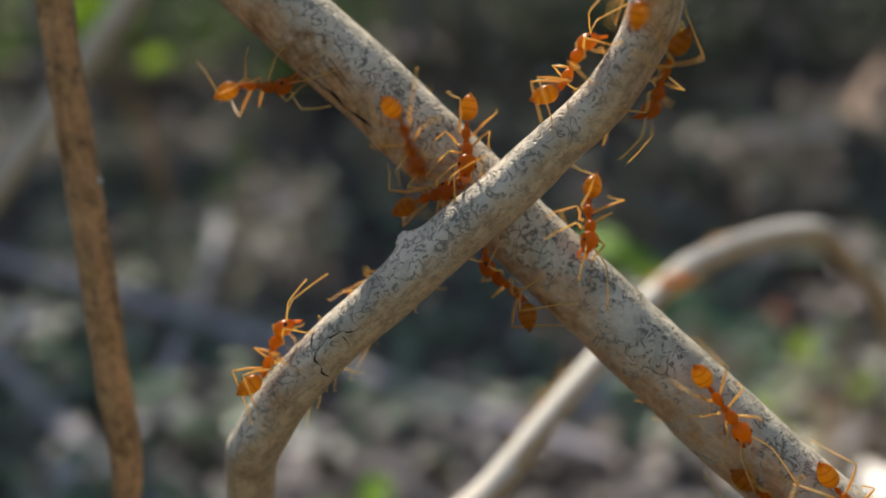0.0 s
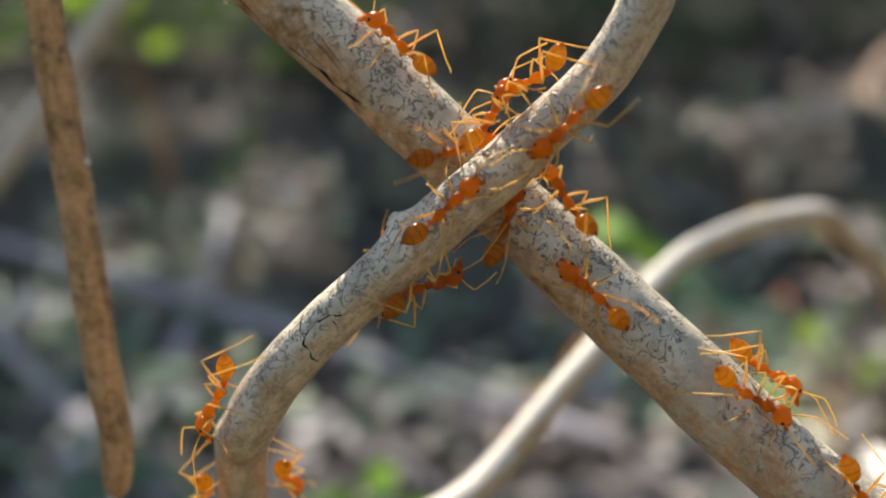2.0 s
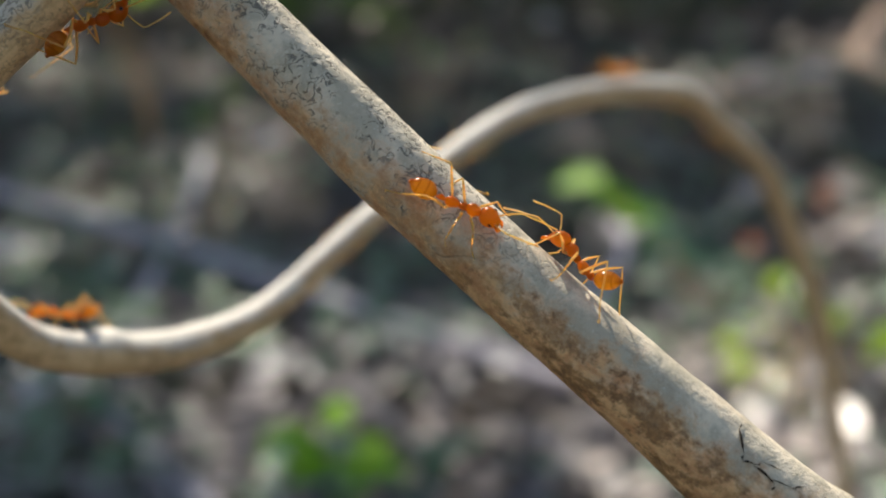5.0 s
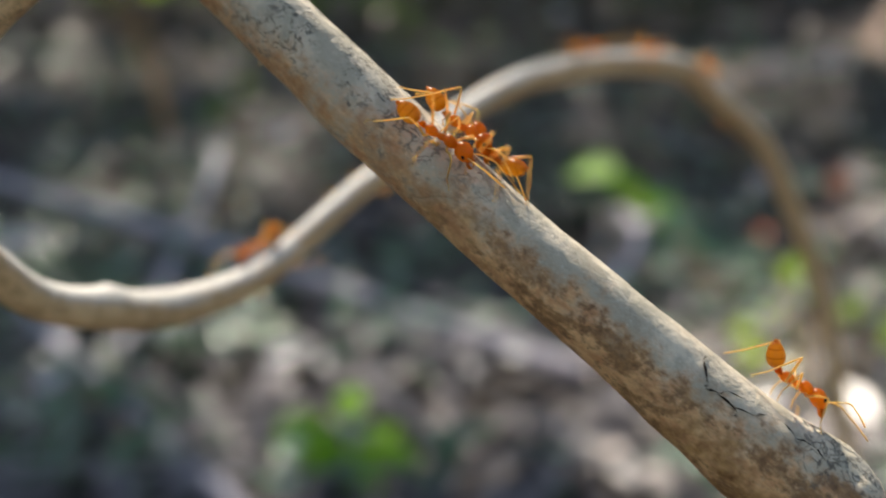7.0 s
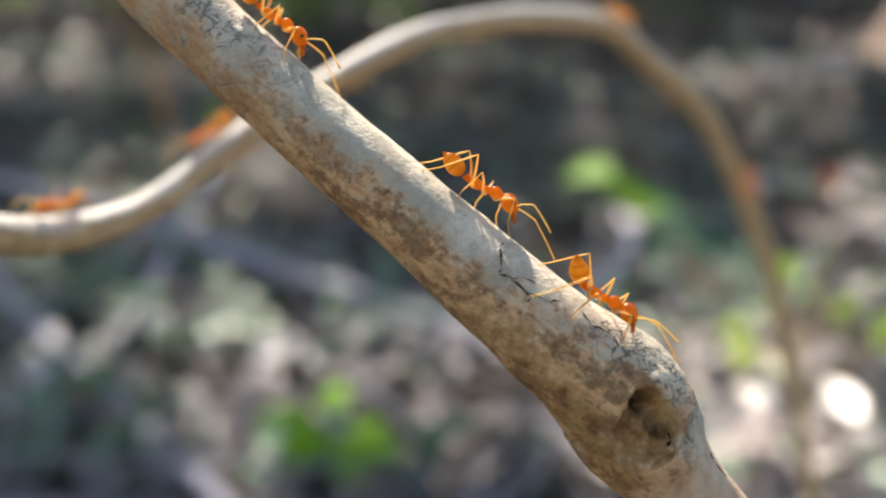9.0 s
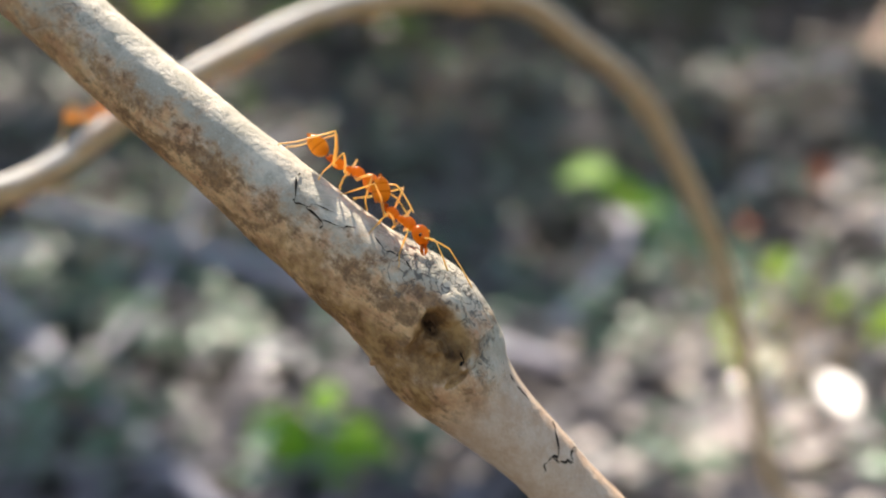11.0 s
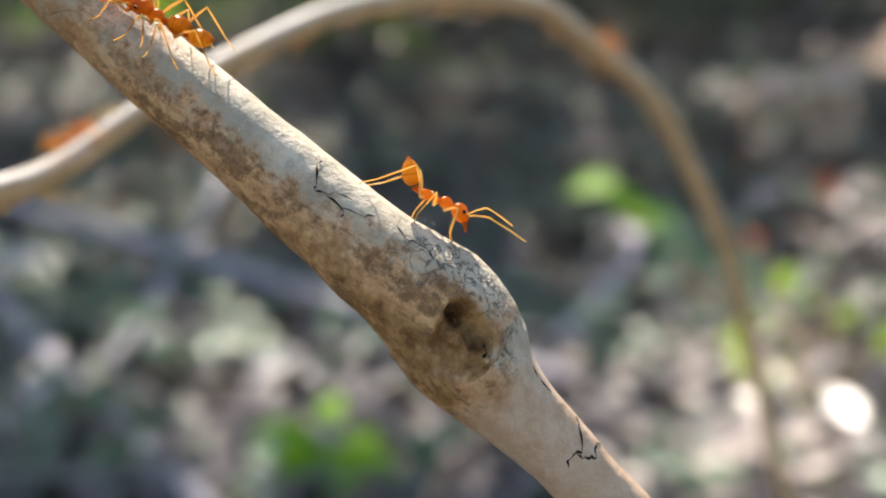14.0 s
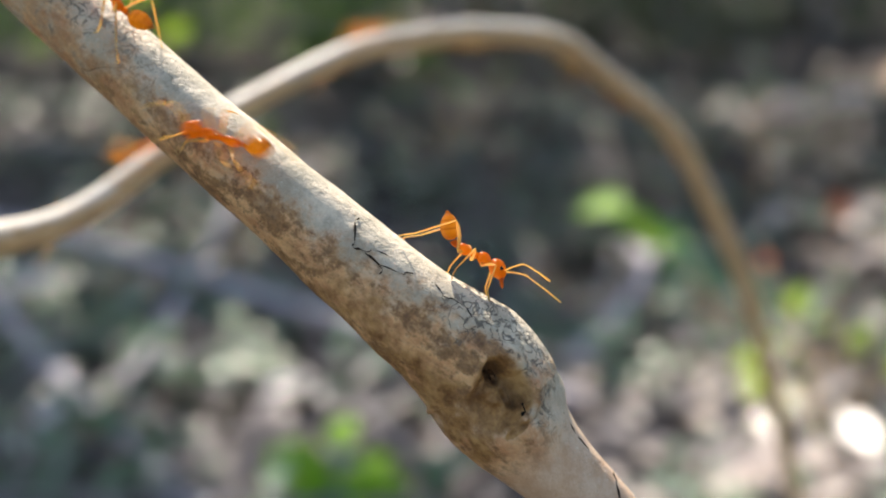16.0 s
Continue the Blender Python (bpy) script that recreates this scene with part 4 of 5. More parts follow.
TREES += [((-2.9, 3.9), (-1.0, 3.45), 2.6, 0.55, 200), ((-1.9, 1.2), (-0.95, 1.85), 2.3, 0.55, 420), ((1.9, 1.6), (1.4, 1.8), 2.3, 0.5, 380), ((-3.4, -1.6), (-3.2, -1.9), 3.0, 1.2, 1200), ((3.6, -1.2), (3.4, -1.6), 3.1, 1.2, 1200), ((-1.6, -4.6), (-1.4, -4.8), 3.3, 1.4, 1400), ((1.9, -4.9), (1.7, -5.0), 3.2, 1.4, 1400), ((-5.2, 1.8), (-4.9, 1.9), 3.0, 1.3, 1200), ((5.6, 1.4), (5.2, 1.5), 3.1, 1.3, 1200)]
for i, (foot, crown, h, sp, count) in enumerate(TREES):
    tree(foot, crown, h, sp, count, 20 + i, "slender tree added out of view, its leafy crown over or around the clearing")


def shrub(at, size, count, seed, label, leaves):
    r = random.Random(seed)
    root = new("shrub")
    root.matrix_world = Matrix.Translation((at[0], at[1], land(at[0], at[1]) - 0.01))
    for k in range(5):
        a = k * 1.26 + r.uniform(-0.3, 0.3)
        ctrl = [(math.cos(a) * size * 600 * u, math.sin(a) * size * 600 * u, size * 1000 * u ** 0.8 * 1.1, 6 - 4 * u) for u in (0, 0.3, 0.6, 1.0)]
        part("branch", stem("branch", ctrl, M_STICK, 30.0, 7, 0.6), M_STICK, root)
    spots = []
    for _ in range(count):
        a, u = r.uniform(0, 6.28), r.random() ** 0.6
        c = Vector((math.cos(a) * size * 0.75 * u, math.sin(a) * size * 0.75 * u, size * r.uniform(0.15, 1.15) * (1.1 - 0.5 * u)))
        l = r.uniform(0.03, 0.075)
        spots.append((c, (r.uniform(-50, 50), r.uniform(-60, 20), r.uniform(0, 360)), l, l * 0.5, -0.3, 0.2))
    part("foliage", scatter("foliage", leaves, spots, 3), leaves, root)
    return tagged(root, label, "shrub", "undergrowth shrubs")


for i, (x, y, sz, count) in enumerate([(-1.7, 3.6, 0.55, 260), (-0.7, 4.4, 0.6, 300), (0.4, 4.0, 0.5, 260), (1.3, 4.6, 0.7, 320), (2.4, 4.4, 0.6, 260), (-2.6, 4.6, 0.7, 300), (0.0, 6.5, 0.9, 300), (-1.6, 6.8, 1.0, 300), (1.8, 7.0, 1.0, 300), (3.6, 7, 1.0, 250), (-3.8, 7.2, 1.0, 250), (-1.25, 2.7, 0.30, 260), (-0.72, 2.75, 0.28, 260), (-0.28, 2.55, 0.26, 240), (0.14, 2.75, 0.30, 280), (0.52, 2.6, 0.27, 260), (0.95, 2.9, 0.30, 260), (1.45, 3.0, 0.34, 260), (-0.5, 3.3, 0.36, 280), (0.7, 3.4, 0.36, 280), (0.1, 3.6, 0.4, 260), (-1.1, 3.5, 0.4, 260)]):
    # left shrubs take a lighter leaf, the brightness there put into their colour
    if x < 0 and 2.5 < y < 2.8:
        shrub((x, y), sz, count, 60 + i, "undergrowth shrub with paler green leaves that paint in the light there", M_GREENDULL)
    else:
        shrub((x, y), sz, count, 60 + i, "dull green undergrowth shrub in the shade", M_DULL)


# ---------------------------------------------------------------- ants
MM = 0.00128    # a large worker, about nine millimetres long


def egg(cx, cz, length, width, height, tilt, taper=0.0, seg=14, rings=10):
    """A tapered, tilted egg in the ant's middle plane, millimetres to metres. taper > 0: narrower in front."""
    verts, faces = [], []
    c, s = math.cos(radians(tilt)), math.sin(radians(tilt))
    for i in range(rings + 1):
        th = math.pi * i / rings
        x = math.cos(th)
        w = math.sin(th) * (1 - taper * x)
        for k in range(seg):
            a = 2 * math.pi * k / seg
            px, py, pz = x * length / 2, w * math.cos(a) * width / 2, w * math.sin(a) * height / 2
            verts.append(((cx + px * c - pz * s) * MM, py * MM, (cz + px * s + pz * c) * MM))
    for i in range(rings):
        for k in range(seg):
            k2 = (k + 1) % seg
            faces.append((i * seg + k, i * seg + k2, (i + 1) * seg + k2, (i + 1) * seg + k))
    return verts, faces


def joined(name, pieces):
    verts, faces = [], []
    for v, f in pieces:
        b = len(verts)
        verts += v
        faces += [tuple(i + b for i in q) for q in f]
    return mesh_of(name, verts, faces)


def limb(name, path, seg=7):
    """A jointed thin limb: a tube along (x, y, z, r) in millimetres, with its own joints."""
    p = np.array(path, float)
    s = np.linspace(0, len(p) - 1, (len(p) - 1) * 3 + 1)
    p = np.stack([np.interp(s, np.arange(len(p)), p[:, k]) for k in range(4)], 1)
    t = np.gradient(p[:, :3], axis=0)
    t /= np.linalg.norm(t, axis=1)[:, None]
    ref = np.array((0.31, 0.83, 0.46))
    a = np.cross(t, ref)
    a /= np.linalg.norm(a, axis=1)[:, None]
    b = np.cross(t, a)
    verts = [tuple((p[i, :3] + p[i, 3] * (math.cos(q) * a[i] + math.sin(q) * b[i])) * MM) for i in range(len(p)) for q in np.linspace(0, 2 * math.pi, seg, endpoint=False)]
    faces = [(i * seg + k, i * seg + (k + 1) % seg, (i + 1) * seg + (k + 1) % seg, (i + 1) * seg + k) for i in range(len(p) - 1) for k in range(seg)]
    faces += [tuple(range(seg))[::-1], tuple((len(p) - 1) * seg + k for k in range(seg))]
    return mesh_of(name, verts, faces)


# hip, then knee, ankle, foot from the hip; millimetres, for the left side
LEGS = [
    ((0.75, 0.30, -0.30), (0.95, 1.15, 0.75), (1.45, 1.55, -0.95), (1.95, 1.7, -1.5)),
    ((0.05, 0.32, -0.38), (-0.55, 1.45, 1.05), (-0.85, 1.85, -0.9), (-0.75, 2.0, -1.55)),
    ((-0.95, 0.28, -0.45), (-1.45, 1.3, 1.95), (-3.3, 1.6, -0.4), (-4.25, 1.65, -1.3)),
]
NECK = (1.25, 0.0, 0.12)


def build_ant():
    """One weaver ant, its head towards +x, standing about two millimetres over the bark."""
    ant = new("weaver_ant")
    part("thorax", joined("thorax", [egg(0.72, 0.05, 1.15, 0.88, 0.95, -8, 0.1), egg(-0.02, -0.12, 0.85, 0.5, 0.55, 8), egg(-0.85, -0.22, 1.15, 0.72, 0.85, 12, 0.15), egg(1.2, 0.1, 0.5, 0.36, 0.36, 10)]), M_ANT, ant)
    part("petiole", joined("petiole", [egg(-1.65, -0.33, 0.8, 0.3, 0.36, 4, -0.1), egg(-1.7, -0.15, 0.4, 0.34, 0.42, 70)]), M_ANT, ant)
    gaster = part("gaster", joined("gaster", [egg(-1.08, 0.0, 2.0, 1.42, 1.36, 0, -0.14, 18, 14), egg(-2.02, 0.0, 0.5, 0.34, 0.34, 0)]), M_GASTER, ant, "rounded amber gaster lit through")
    gaster.matrix_basis = pose(-2.0 * MM, 0, -0.28 * MM, 0, 22, 0)
    head = part("head", joined("head", [egg(0.72, -0.12, 1.65, 1.42, 1.2, -28, 0.16, 16, 12), egg(1.3, -0.5, 0.5, 0.7, 0.45, -40)]), M_ANT, ant)
    head.matrix_basis = pose(NECK[0] * MM, 0, NECK[2] * MM)
    for side in (1, -1):
        v, f = egg(0.0, 0.0, 0.3, 0.16, 0.3, 0, 0.0, 10, 6)
        eye = part("eye", mesh_of("eye", v, f), M_EYE, head, "small black eye")
        eye.matrix_basis = pose(0.88 * MM, 0.62 * side * MM, 0.08 * MM)
        part("mandible", limb("mandible", [(1.32, 0.28 * side, -0.55, 0.13), (1.62, 0.34 * side, -0.85, 0.13), (1.78, 0.16 * side, -1.05, 0.07), (1.74, 0.02 * side, -1.08, 0.02)]), M_ANT, head)
    for side in (1, -1):
        if side > 0:
            path = [(0, 0, 0, 0.06), (0.85, 0.42, 0.12, 0.052), (1.75, 0.7, 0.1, 0.06), (2.1, 0.75, -0.1, 0.045), (3.4, 0.85, -0.75, 0.05), (4.6, 0.9, -1.45, 0.06)]
        else:
            path = [(0, 0, 0, 0.06), (0.6, -0.6, 0.5, 0.052), (1.2, -1.05, 0.85, 0.06), (1.5, -1.1, 0.8, 0.055), (2.5, -1.15, 0.35, 0.06), (3.4, -1.1, -0.15, 0.07)]
        feeler = part("antenna", limb("antenna", path), M_LEG, ant)
        feeler.matrix_basis = pose(2.3 * MM, 0.25 * side * MM, 0.02 * MM)
    for side in (1, -1):
        for hip, knee, ankle, foot in LEGS:
            def at(p):
                return (p[0], p[1] * side, p[2])
            mid = tuple(a * 0.45 + b * 0.55 for a, b in zip((0, 0, 0), knee))
            leg = part("leg", limb("leg", [(0, 0, 0, 0.13), (*at((knee[0] * 0.12, knee[1] * 0.2, -0.12)), 0.09), (*at(mid), 0.105), (*at(knee), 0.06), (*at(tuple(a * 0.5 + b * 0.5 for a, b in zip(knee, ankle))), 0.07), (*at(ankle), 0.045), (*at(foot), 0.038), (*at((foot[0] + 0.12, foot[1] + 0.12, foot[2] - 0.05)), 0.05)]), M_LEG, ant)
            leg.matrix_basis = pose(hip[0] * MM, hip[1] * side * MM, hip[2] * MM)
    return tagged(ant, "orange weaver ant with a glowing amber gaster, walking on the bark", "ant", "weaver ants")


def rail(ctrl):
    at, pts = resample(ctrl, 0.5)
    return (at, pts, *frames_along(pts))


RAILS = {"S": rail(LIANA), "V": rail(VINE)}
STAND = 1.75    # millimetres of the thorax over the bark


def ant_pose(line, s, phi, yaw, lift, pitch):
    """On a stem: s millimetres along it, phi degrees round from the front, turned by yaw from the way along, its head raised by pitch."""
    at, pts, t, f, b = RAILS[line]
    p = np.array([np.interp(s, at, pts[:, k]) for k in range(4)])
    i = int(np.clip(np.searchsorted(at, s), 0, len(at) - 1))
    n = math.cos(radians(phi)) * f[i] + math.sin(radians(phi)) * b[i]
    along, up = Vector(t[i]), Vector(n)
    fwd = (Matrix.Rotation(radians(yaw), 3, up) @ along).normalized()
    left = up.cross(fwd)
    nod = Matrix.Rotation(radians(-pitch), 3, left)
    fwd, up = nod @ fwd, nod @ up
    m = Matrix((fwd, left, up)).transposed().to_4x4()
    m.translation = Vector(p[:3] + (p[3] + STAND + lift) * n) * 0.001
    return m


# line, then rows of seconds, millimetres along, degrees round, turn from the way along, millimetres of lift, degrees of nod
ANTS = []
ANTS.append(("S", [(0, 958.6, 79, 25, 1.9, -35), (0.5, 959.1, 50, 2, -0.1, 1), (0.9, 957.1, 178, 180, 0, 0), (5.81619, 905, 178, 180, 0, 0), (16, 905, 178, 180, 0, 0)]))
ANTS.append(("S", [(0, 974.1, 18, -25, -0.2, 1), (0.4, 972.1, 178, -180, 0, 0), (6.04357, 912, 178, -180, 0, 0), (16, 912, 178, -180, 0, 0)]))
ANTS.append(("S", [(0, 978.1, -27, -48, -0.3, 4), (0.5, 979.6, -17, -56, -0.3, 5), (0.9, 977.6, -178, -180, 0, 0), (6.40725, 919, -178, -180, 0, 0), (16, 919, -178, -180, 0, 0)]))
ANTS.append(("V", [(0, 485, 81, -163, 0.3, 0), (0.5, 493, 37, -166, 0.1, -3), (1, 494, 74, -23, 0.1, 6), (1.5, 496.5, 78, -37, 0.5, 17), (2, 491, 73, -22, 0.3, 6), (2.5, 494, 68, -49, -0, 14), (3, 496, 75, -16, 0.3, 6), (3.5, 509.6, 76, 1, 0.9, 1), (3.9, 507.6, 178, 180, 0, 0), (8.31364, 461, 178, 180, 0, 0), (16, 461, 178, 180, 0, 0)]))
ANTS.append(("V", [(0, 470.1, 178, 0, 0, 0), (1.1, 480, 178, 0, 0, 0), (1.5, 483, 90, -2, 1.2, 4), (2, 494.5, 82, -156, 0.4, 9), (2.5, 489.5, 73, -43, 0.5, 19), (3, 495, 3, 3, 0.1, -1), (3.5, 515.6, 74, 0, 0.7, -6), (3.9, 513.6, 178, -180, 0, 0), (8.22279, 468, 178, -180, 0, 0), (16, 468, 178, -180, 0, 0)]))
ANTS.append(("V", [(0, 482, -53, 7, -0, 1), (0.5, 491.5, -49, 19, 0, 2), (1, 498.5, -43, 25, -0.2, 4), (1.5, 484, -38, -9, -0.1, 1), (2, 491, -16, 2, 0.1, 1), (2.5, 493.5, -29, -11, 0.1, -1), (2.9, 491.5, -178, -180, 0, 0), (7.3135, 445, -178, -180, 0, 0), (16, 445, -178, -180, 0, 0)]))
ANTS.append(("V", [(0, 472, 29, 174, -0, 1), (0.5, 481.5, 72, 1, 0, -2), (1, 475.5, 16, 151, 0.1, -2), (1.4, 473.5, 178, 180, 0, 0), (3.54061, 452, 178, 180, 0, 0), (16, 452, 178, 180, 0, 0)]))
ANTS.append(("S", [(0, 991.6, -60, -50, 0.7, -22), (0.5, 995.1, -53, -36, -0.3, 2), (1, 994.6, -23, -185, -0, -1), (1.5, 993.6, -84, -360, 0.6, 0), (2, 989.6, -53, -199, -0, 0), (2.4, 987.6, -178, -180, 0, 0), (8.36187, 924, -178, -180, 0, 0), (16, 924, -178, -180, 0, 0)]))
ANTS.append(("S", [(0, 990.1, 66, 172, -0, 0), (0.5, 988.6, 67, 138, -0.2, 1), (1, 988.1, 57, 116, -0.3, -3), (1.5, 987.6, 26, 162, -0, 0), (2, 987.6, 12, 116, -0.3, 7), (2.5, 986.6, 13, 112, -0.3, 7), (3, 985.1, 41, 270, -0.3, 9), (3.4, 983.1, 178, 180, 0, 0), (8.31638, 931, 178, 180, 0, 0), (16, 931, 178, 180, 0, 0)]))
ANTS.append(("S", [(0, 1002.5, 178, -180, 0, 0), (0.1, 1001.6, 178, -180, 0, 0), (0.5, 998.6, 19, -177, -0, -1), (0.9, 998.6, 178, 0, 0, 0), (1.1, 998.6, 178, 0, 0, 0), (1.5, 998.6, 5, 167, -0.1, -1), (2, 997.6, 8, 183, -0, -1), (2.5, 994.6, 13, 189, -0, -1), (3, 993.1, 22, 199, -0.1, 0), (3.5, 993.6, 31, 199, -0.1, 0), (4, 995.6, 5, 193, -0, 0), (4.4, 993.6, 178, 180, 0, 0), (12.3619, 908, 178, 180, 0, 0), (16, 908, 178, 180, 0, 0)]))
ANTS.append(("V", [(0, 524.1, 66, -148, -0.2, 3), (0.5, 525.1, 73, -172, -0.2, 1), (1, 520.6, 50, -13, -0.1, 1), (1.5, 535.6, 47, -170, -0.3, 0), (2, 531.6, 63, -340, -0.1, 3), (2.5, 531.6, 48, -352, -0.1, 2), (2.9, 532.6, 178, -360, 0, 0), (3.1, 537.5, 178, -360, 0, 0), (3.5, 538.6, 57, -358, 0.8, 13), (3.9, 536.6, 178, -180, 0, 0), (11.9503, 450, 178, -180, 0, 0), (16, 450, 178, -180, 0, 0)]))
ANTS.append(("S", [(0, 1012.6, -7, -13, -0.1, 0), (0.5, 1013.1, -13, -10, -0.1, 0), (1, 1013.1, -26, 3, -0, 0), (1.5, 1014.6, -24, 7, -0, 0), (2, 1015.1, -25, 10, -0, 0), (2.5, 1015.1, -20, -1, -0, 0), (3, 1015.6, -17, -12, -0.1, 0), (3.5, 1016.1, -13, -13, -0.1, 0), (4, 1016.1, -16, -12, -0.1, 0), (4.4, 1014.1, -178, -180, 0, 0), (12.953, 922, -178, -180, 0, 0), (16, 922, -178, -180, 0, 0)]))
ANTS.append(("S", [(0, 1027.1, -20, -10, -0, 1), (0.5, 1026.6, -27, -4, -0, 1), (1, 1028.1, -33, -5, -0, 1), (1.4, 1028.2, -178, 0, 0, 0), (1.6, 1028.5, -178, 0, 0, 0), (2, 1028.6, -18, -23, -0.1, 2), (2.5, 1028.1, -29, -33, -0.1, 2), (3, 1030.1, -32, -12, -0, 1), (3.5, 1039.6, -43, -26, -0.1, 2), (3.9, 1037.6, -178, -180, 0, 0), (13.9531, 929, -178, -180, 0, 0), (16, 929, -178, -180, 0, 0)]))
ANTS.append(("S", [(0, 1022.1, 32, -3, -0, 0), (0.5, 1017.6, 40, -1, -0, 0), (1, 1011.1, 36, -13, -0.1, 1), (1.4, 1009.1, 178, -180, 0, 0), (10.9529, 906, 178, -180, 0, 0), (16, 906, 178, -180, 0, 0)]))
ANTS.append(("S", [(0, 979.1, 48, 71, -0.3, 2), (0.5, 978.6, 36, 12, -0, 0), (1, 979.6, 19, 53, -0.2, 5), (1.5, 980.6, 9, 58, -0.3, 6), (2, 980.1, -5, 61, -0.2, 6), (2.4, 978.1, -178, 180, 0, 0), (8.49816, 913, -178, 180, 0, 0), (16, 913, -178, 180, 0, 0)]))
ANTS.append(("V", [(0, 516, 178, -180, 0, 0), (0.1, 515.1, 178, -180, 0, 0), (0.5, 512.1, 80, -158, 0.2, 5), (1, 513.6, 82, -14, 1.3, 24), (1.5, 511.6, 82, -12, 0.2, 3), (1.9, 512.3, 178, 0, 0, 0), (2.1, 515.8, 178, 0, 0, 0), (2.5, 516.6, 57, 1, -0, 0), (3, 516.6, 72, -27, 0.1, 6), (3.5, 518.6, 52, 33, -0.2, 0), (3.9, 516.6, 178, 180, 0, 0), (9.67736, 455, 178, 180, 0, 0), (16, 455, 178, 180, 0, 0)]))
ANTS.append(("V", [(0, 511.9, 178, 180, 0, 0), (0.1, 511, 178, 180, 0, 0), (0.5, 508, 87, 180, 0.5, -2), (1, 506.5, 48, 78, -0.3, 6), (1.4, 506.1, 178, 180, 0, 0), (1.6, 504, 178, 180, 0, 0), (2, 503.5, 6, 180, -0.1, 0), (2.4, 501.5, 178, 180, 0, 0), (6.17722, 462, 178, 180, 0, 0), (16, 462, 178, 180, 0, 0)]))
ANTS.append(("S", [(0, 965, -178, 180, 0, 0), (0.6, 959.6, -178, 180, 0, 0), (1, 956.6, -28, 165, -0.1, 1), (1.4, 958.3, -178, 0, 0, 0), (1.6, 966.4, -178, 0, 0, 0), (2, 968.1, -43, -178, -0, 1), (2.5, 974.1, 0, -105, -0.3, 9), (3, 976.6, 34, -58, -0.3, 5), (3.4, 974.6, 178, -180, 0, 0), (7.27086, 934, 178, -180, 0, 0), (16, 934, 178, -180, 0, 0)]))
ANTS.append(("S", [(0, 994.2, -178, 0, 0, 0), (0.6, 999.6, -178, 0, 0, 0), (1, 1002.6, -51, -18, -0.1, 2), (1.5, 1008.1, -74, 20, 0.1, 5), (2, 1015.1, -73, 20, 0, 3), (2.5, 1019.1, -79, -6, 0.1, -1), (3, 1021.1, -80, 8, 0.1, 2), (3.5, 1026.1, -84, 0, 0.3, -1), (4, 1026.6, -76, -12, 0.2, -4), (4.4, 1024.6, -178, -180, 0, 0), (14.9076, 911, -178, -180, 0, 0), (16, 911, -178, -180, 0, 0)]))
ANTS.append(("V", [(0, 523.5, -178, 180, 0, 0), (1.1, 513.6, -178, 180, 0, 0), (1.5, 510.6, -36, 177, -0.1, 1), (2, 509.6, -67, 144, -0.3, 7), (2.5, 507.5, -73, 149, 0.1, 12), (3, 509.1, -65, 153, -0.1, 3), (3.5, 506.5, -99, 180, 1.1, -7), (4, 508.5, -94, 153, 0.7, 17), (6.5, 509.1, -64, 158, -0.1, 3), (6.9, 507.1, -178, 180, 0, 0), (11.9955, 453, -178, 180, 0, 0), (16, 453, -178, 180, 0, 0)]))
ANTS.append(("V", [(0, 527.7, 178, 0, 0, 0), (1.6, 542.1, 178, 0, 0, 0), (2, 545.1, 55, -23, -0.1, 4), (2.5, 523.6, 67, 44, 0, -3), (3, 521.6, 71, -26, 0, 6), (3.5, 522.6, 34, -3, -0, 1), (4, 519.6, -21, -177, -0, 0), (4.4, 517.6, -178, -180, 0, 0), (9.81373, 460, -178, -180, 0, 0), (16, 460, -178, -180, 0, 0)]))
ANTS.append(("V", [(0, 526.7, -178, 0, 0, 0), (1.6, 541.1, -178, 0, 0, 0), (2, 544.1, -91, 28, 0.6, 12), (2.5, 531.1, -3, 52, -0.2, 7), (3, 525.1, 22, 177, -0.1, 1), (3.5, 521.1, -57, 192, -0, -1), (4, 510.6, -30, 183, -0, 1), (4.4, 508.6, -178, 180, 0, 0), (8.3591, 467, -178, 180, 0, 0), (16, 467, -178, 180, 0, 0)]))
ANTS.append(("V", [(0, 483.2, 178, 0, 0, 0), (2.6, 506.6, 178, 0, 0, 0), (3, 509.6, 36, -2, -0, 0), (3.4, 510.1, 178, 0, 0, 0), (3.6, 512.5, 178, 0, 0, 0), (4, 513.1, 64, -156, 0.7, 17), (4.4, 511.1, 178, -180, 0, 0), (10.6773, 444, 178, -180, 0, 0), (16, 444, 178, -180, 0, 0)]))
ANTS.append(("S", [(0, 1012.7, -178, 0, 0, 0), (2.6, 1036.1, -178, 0, 0, 0), (3, 1039.1, -22, -13, -0.1, 1), (3.4, 1038.6, -178, -180, 0, 0), (3.6, 1036.1, -178, -180, 0, 0), (4, 1035.6, -76, -201, -0.1, 1), (6.5, 1032.1, -77, -203, -0.1, 1), (7, 1026.6, -77, -204, 0, 3), (7.5, 1017.6, -34, -151, -0.2, 2), (8, 1016.1, -1, -167, -0, 1), (8.4, 1014.1, -178, -180, 0, 0), (16, 932.5, -178, -180, 0, 0)]))
ANTS.append(("S", [(0, 988.2, 178, 0, 0, 0), (3.6, 1020.6, 178, 0, 0, 0), (4, 1023.6, 2, 21, -0.1, 1), (6.5, 1023.6, -57, 23, -0.3, 1), (7, 1023.1, -33, 8, -0, 0), (7.5, 1027.1, -63, 11, -0, 0), (8, 1026.1, -63, 4, 0, 0), (8.5, 1024.6, -71, 3, 0, 0), (9, 1024.1, -86, 12, -0, 0), (9.4, 1022.1, -178, 180, 0, 0), (16, 951.5, -178, 180, 0, 0)]))
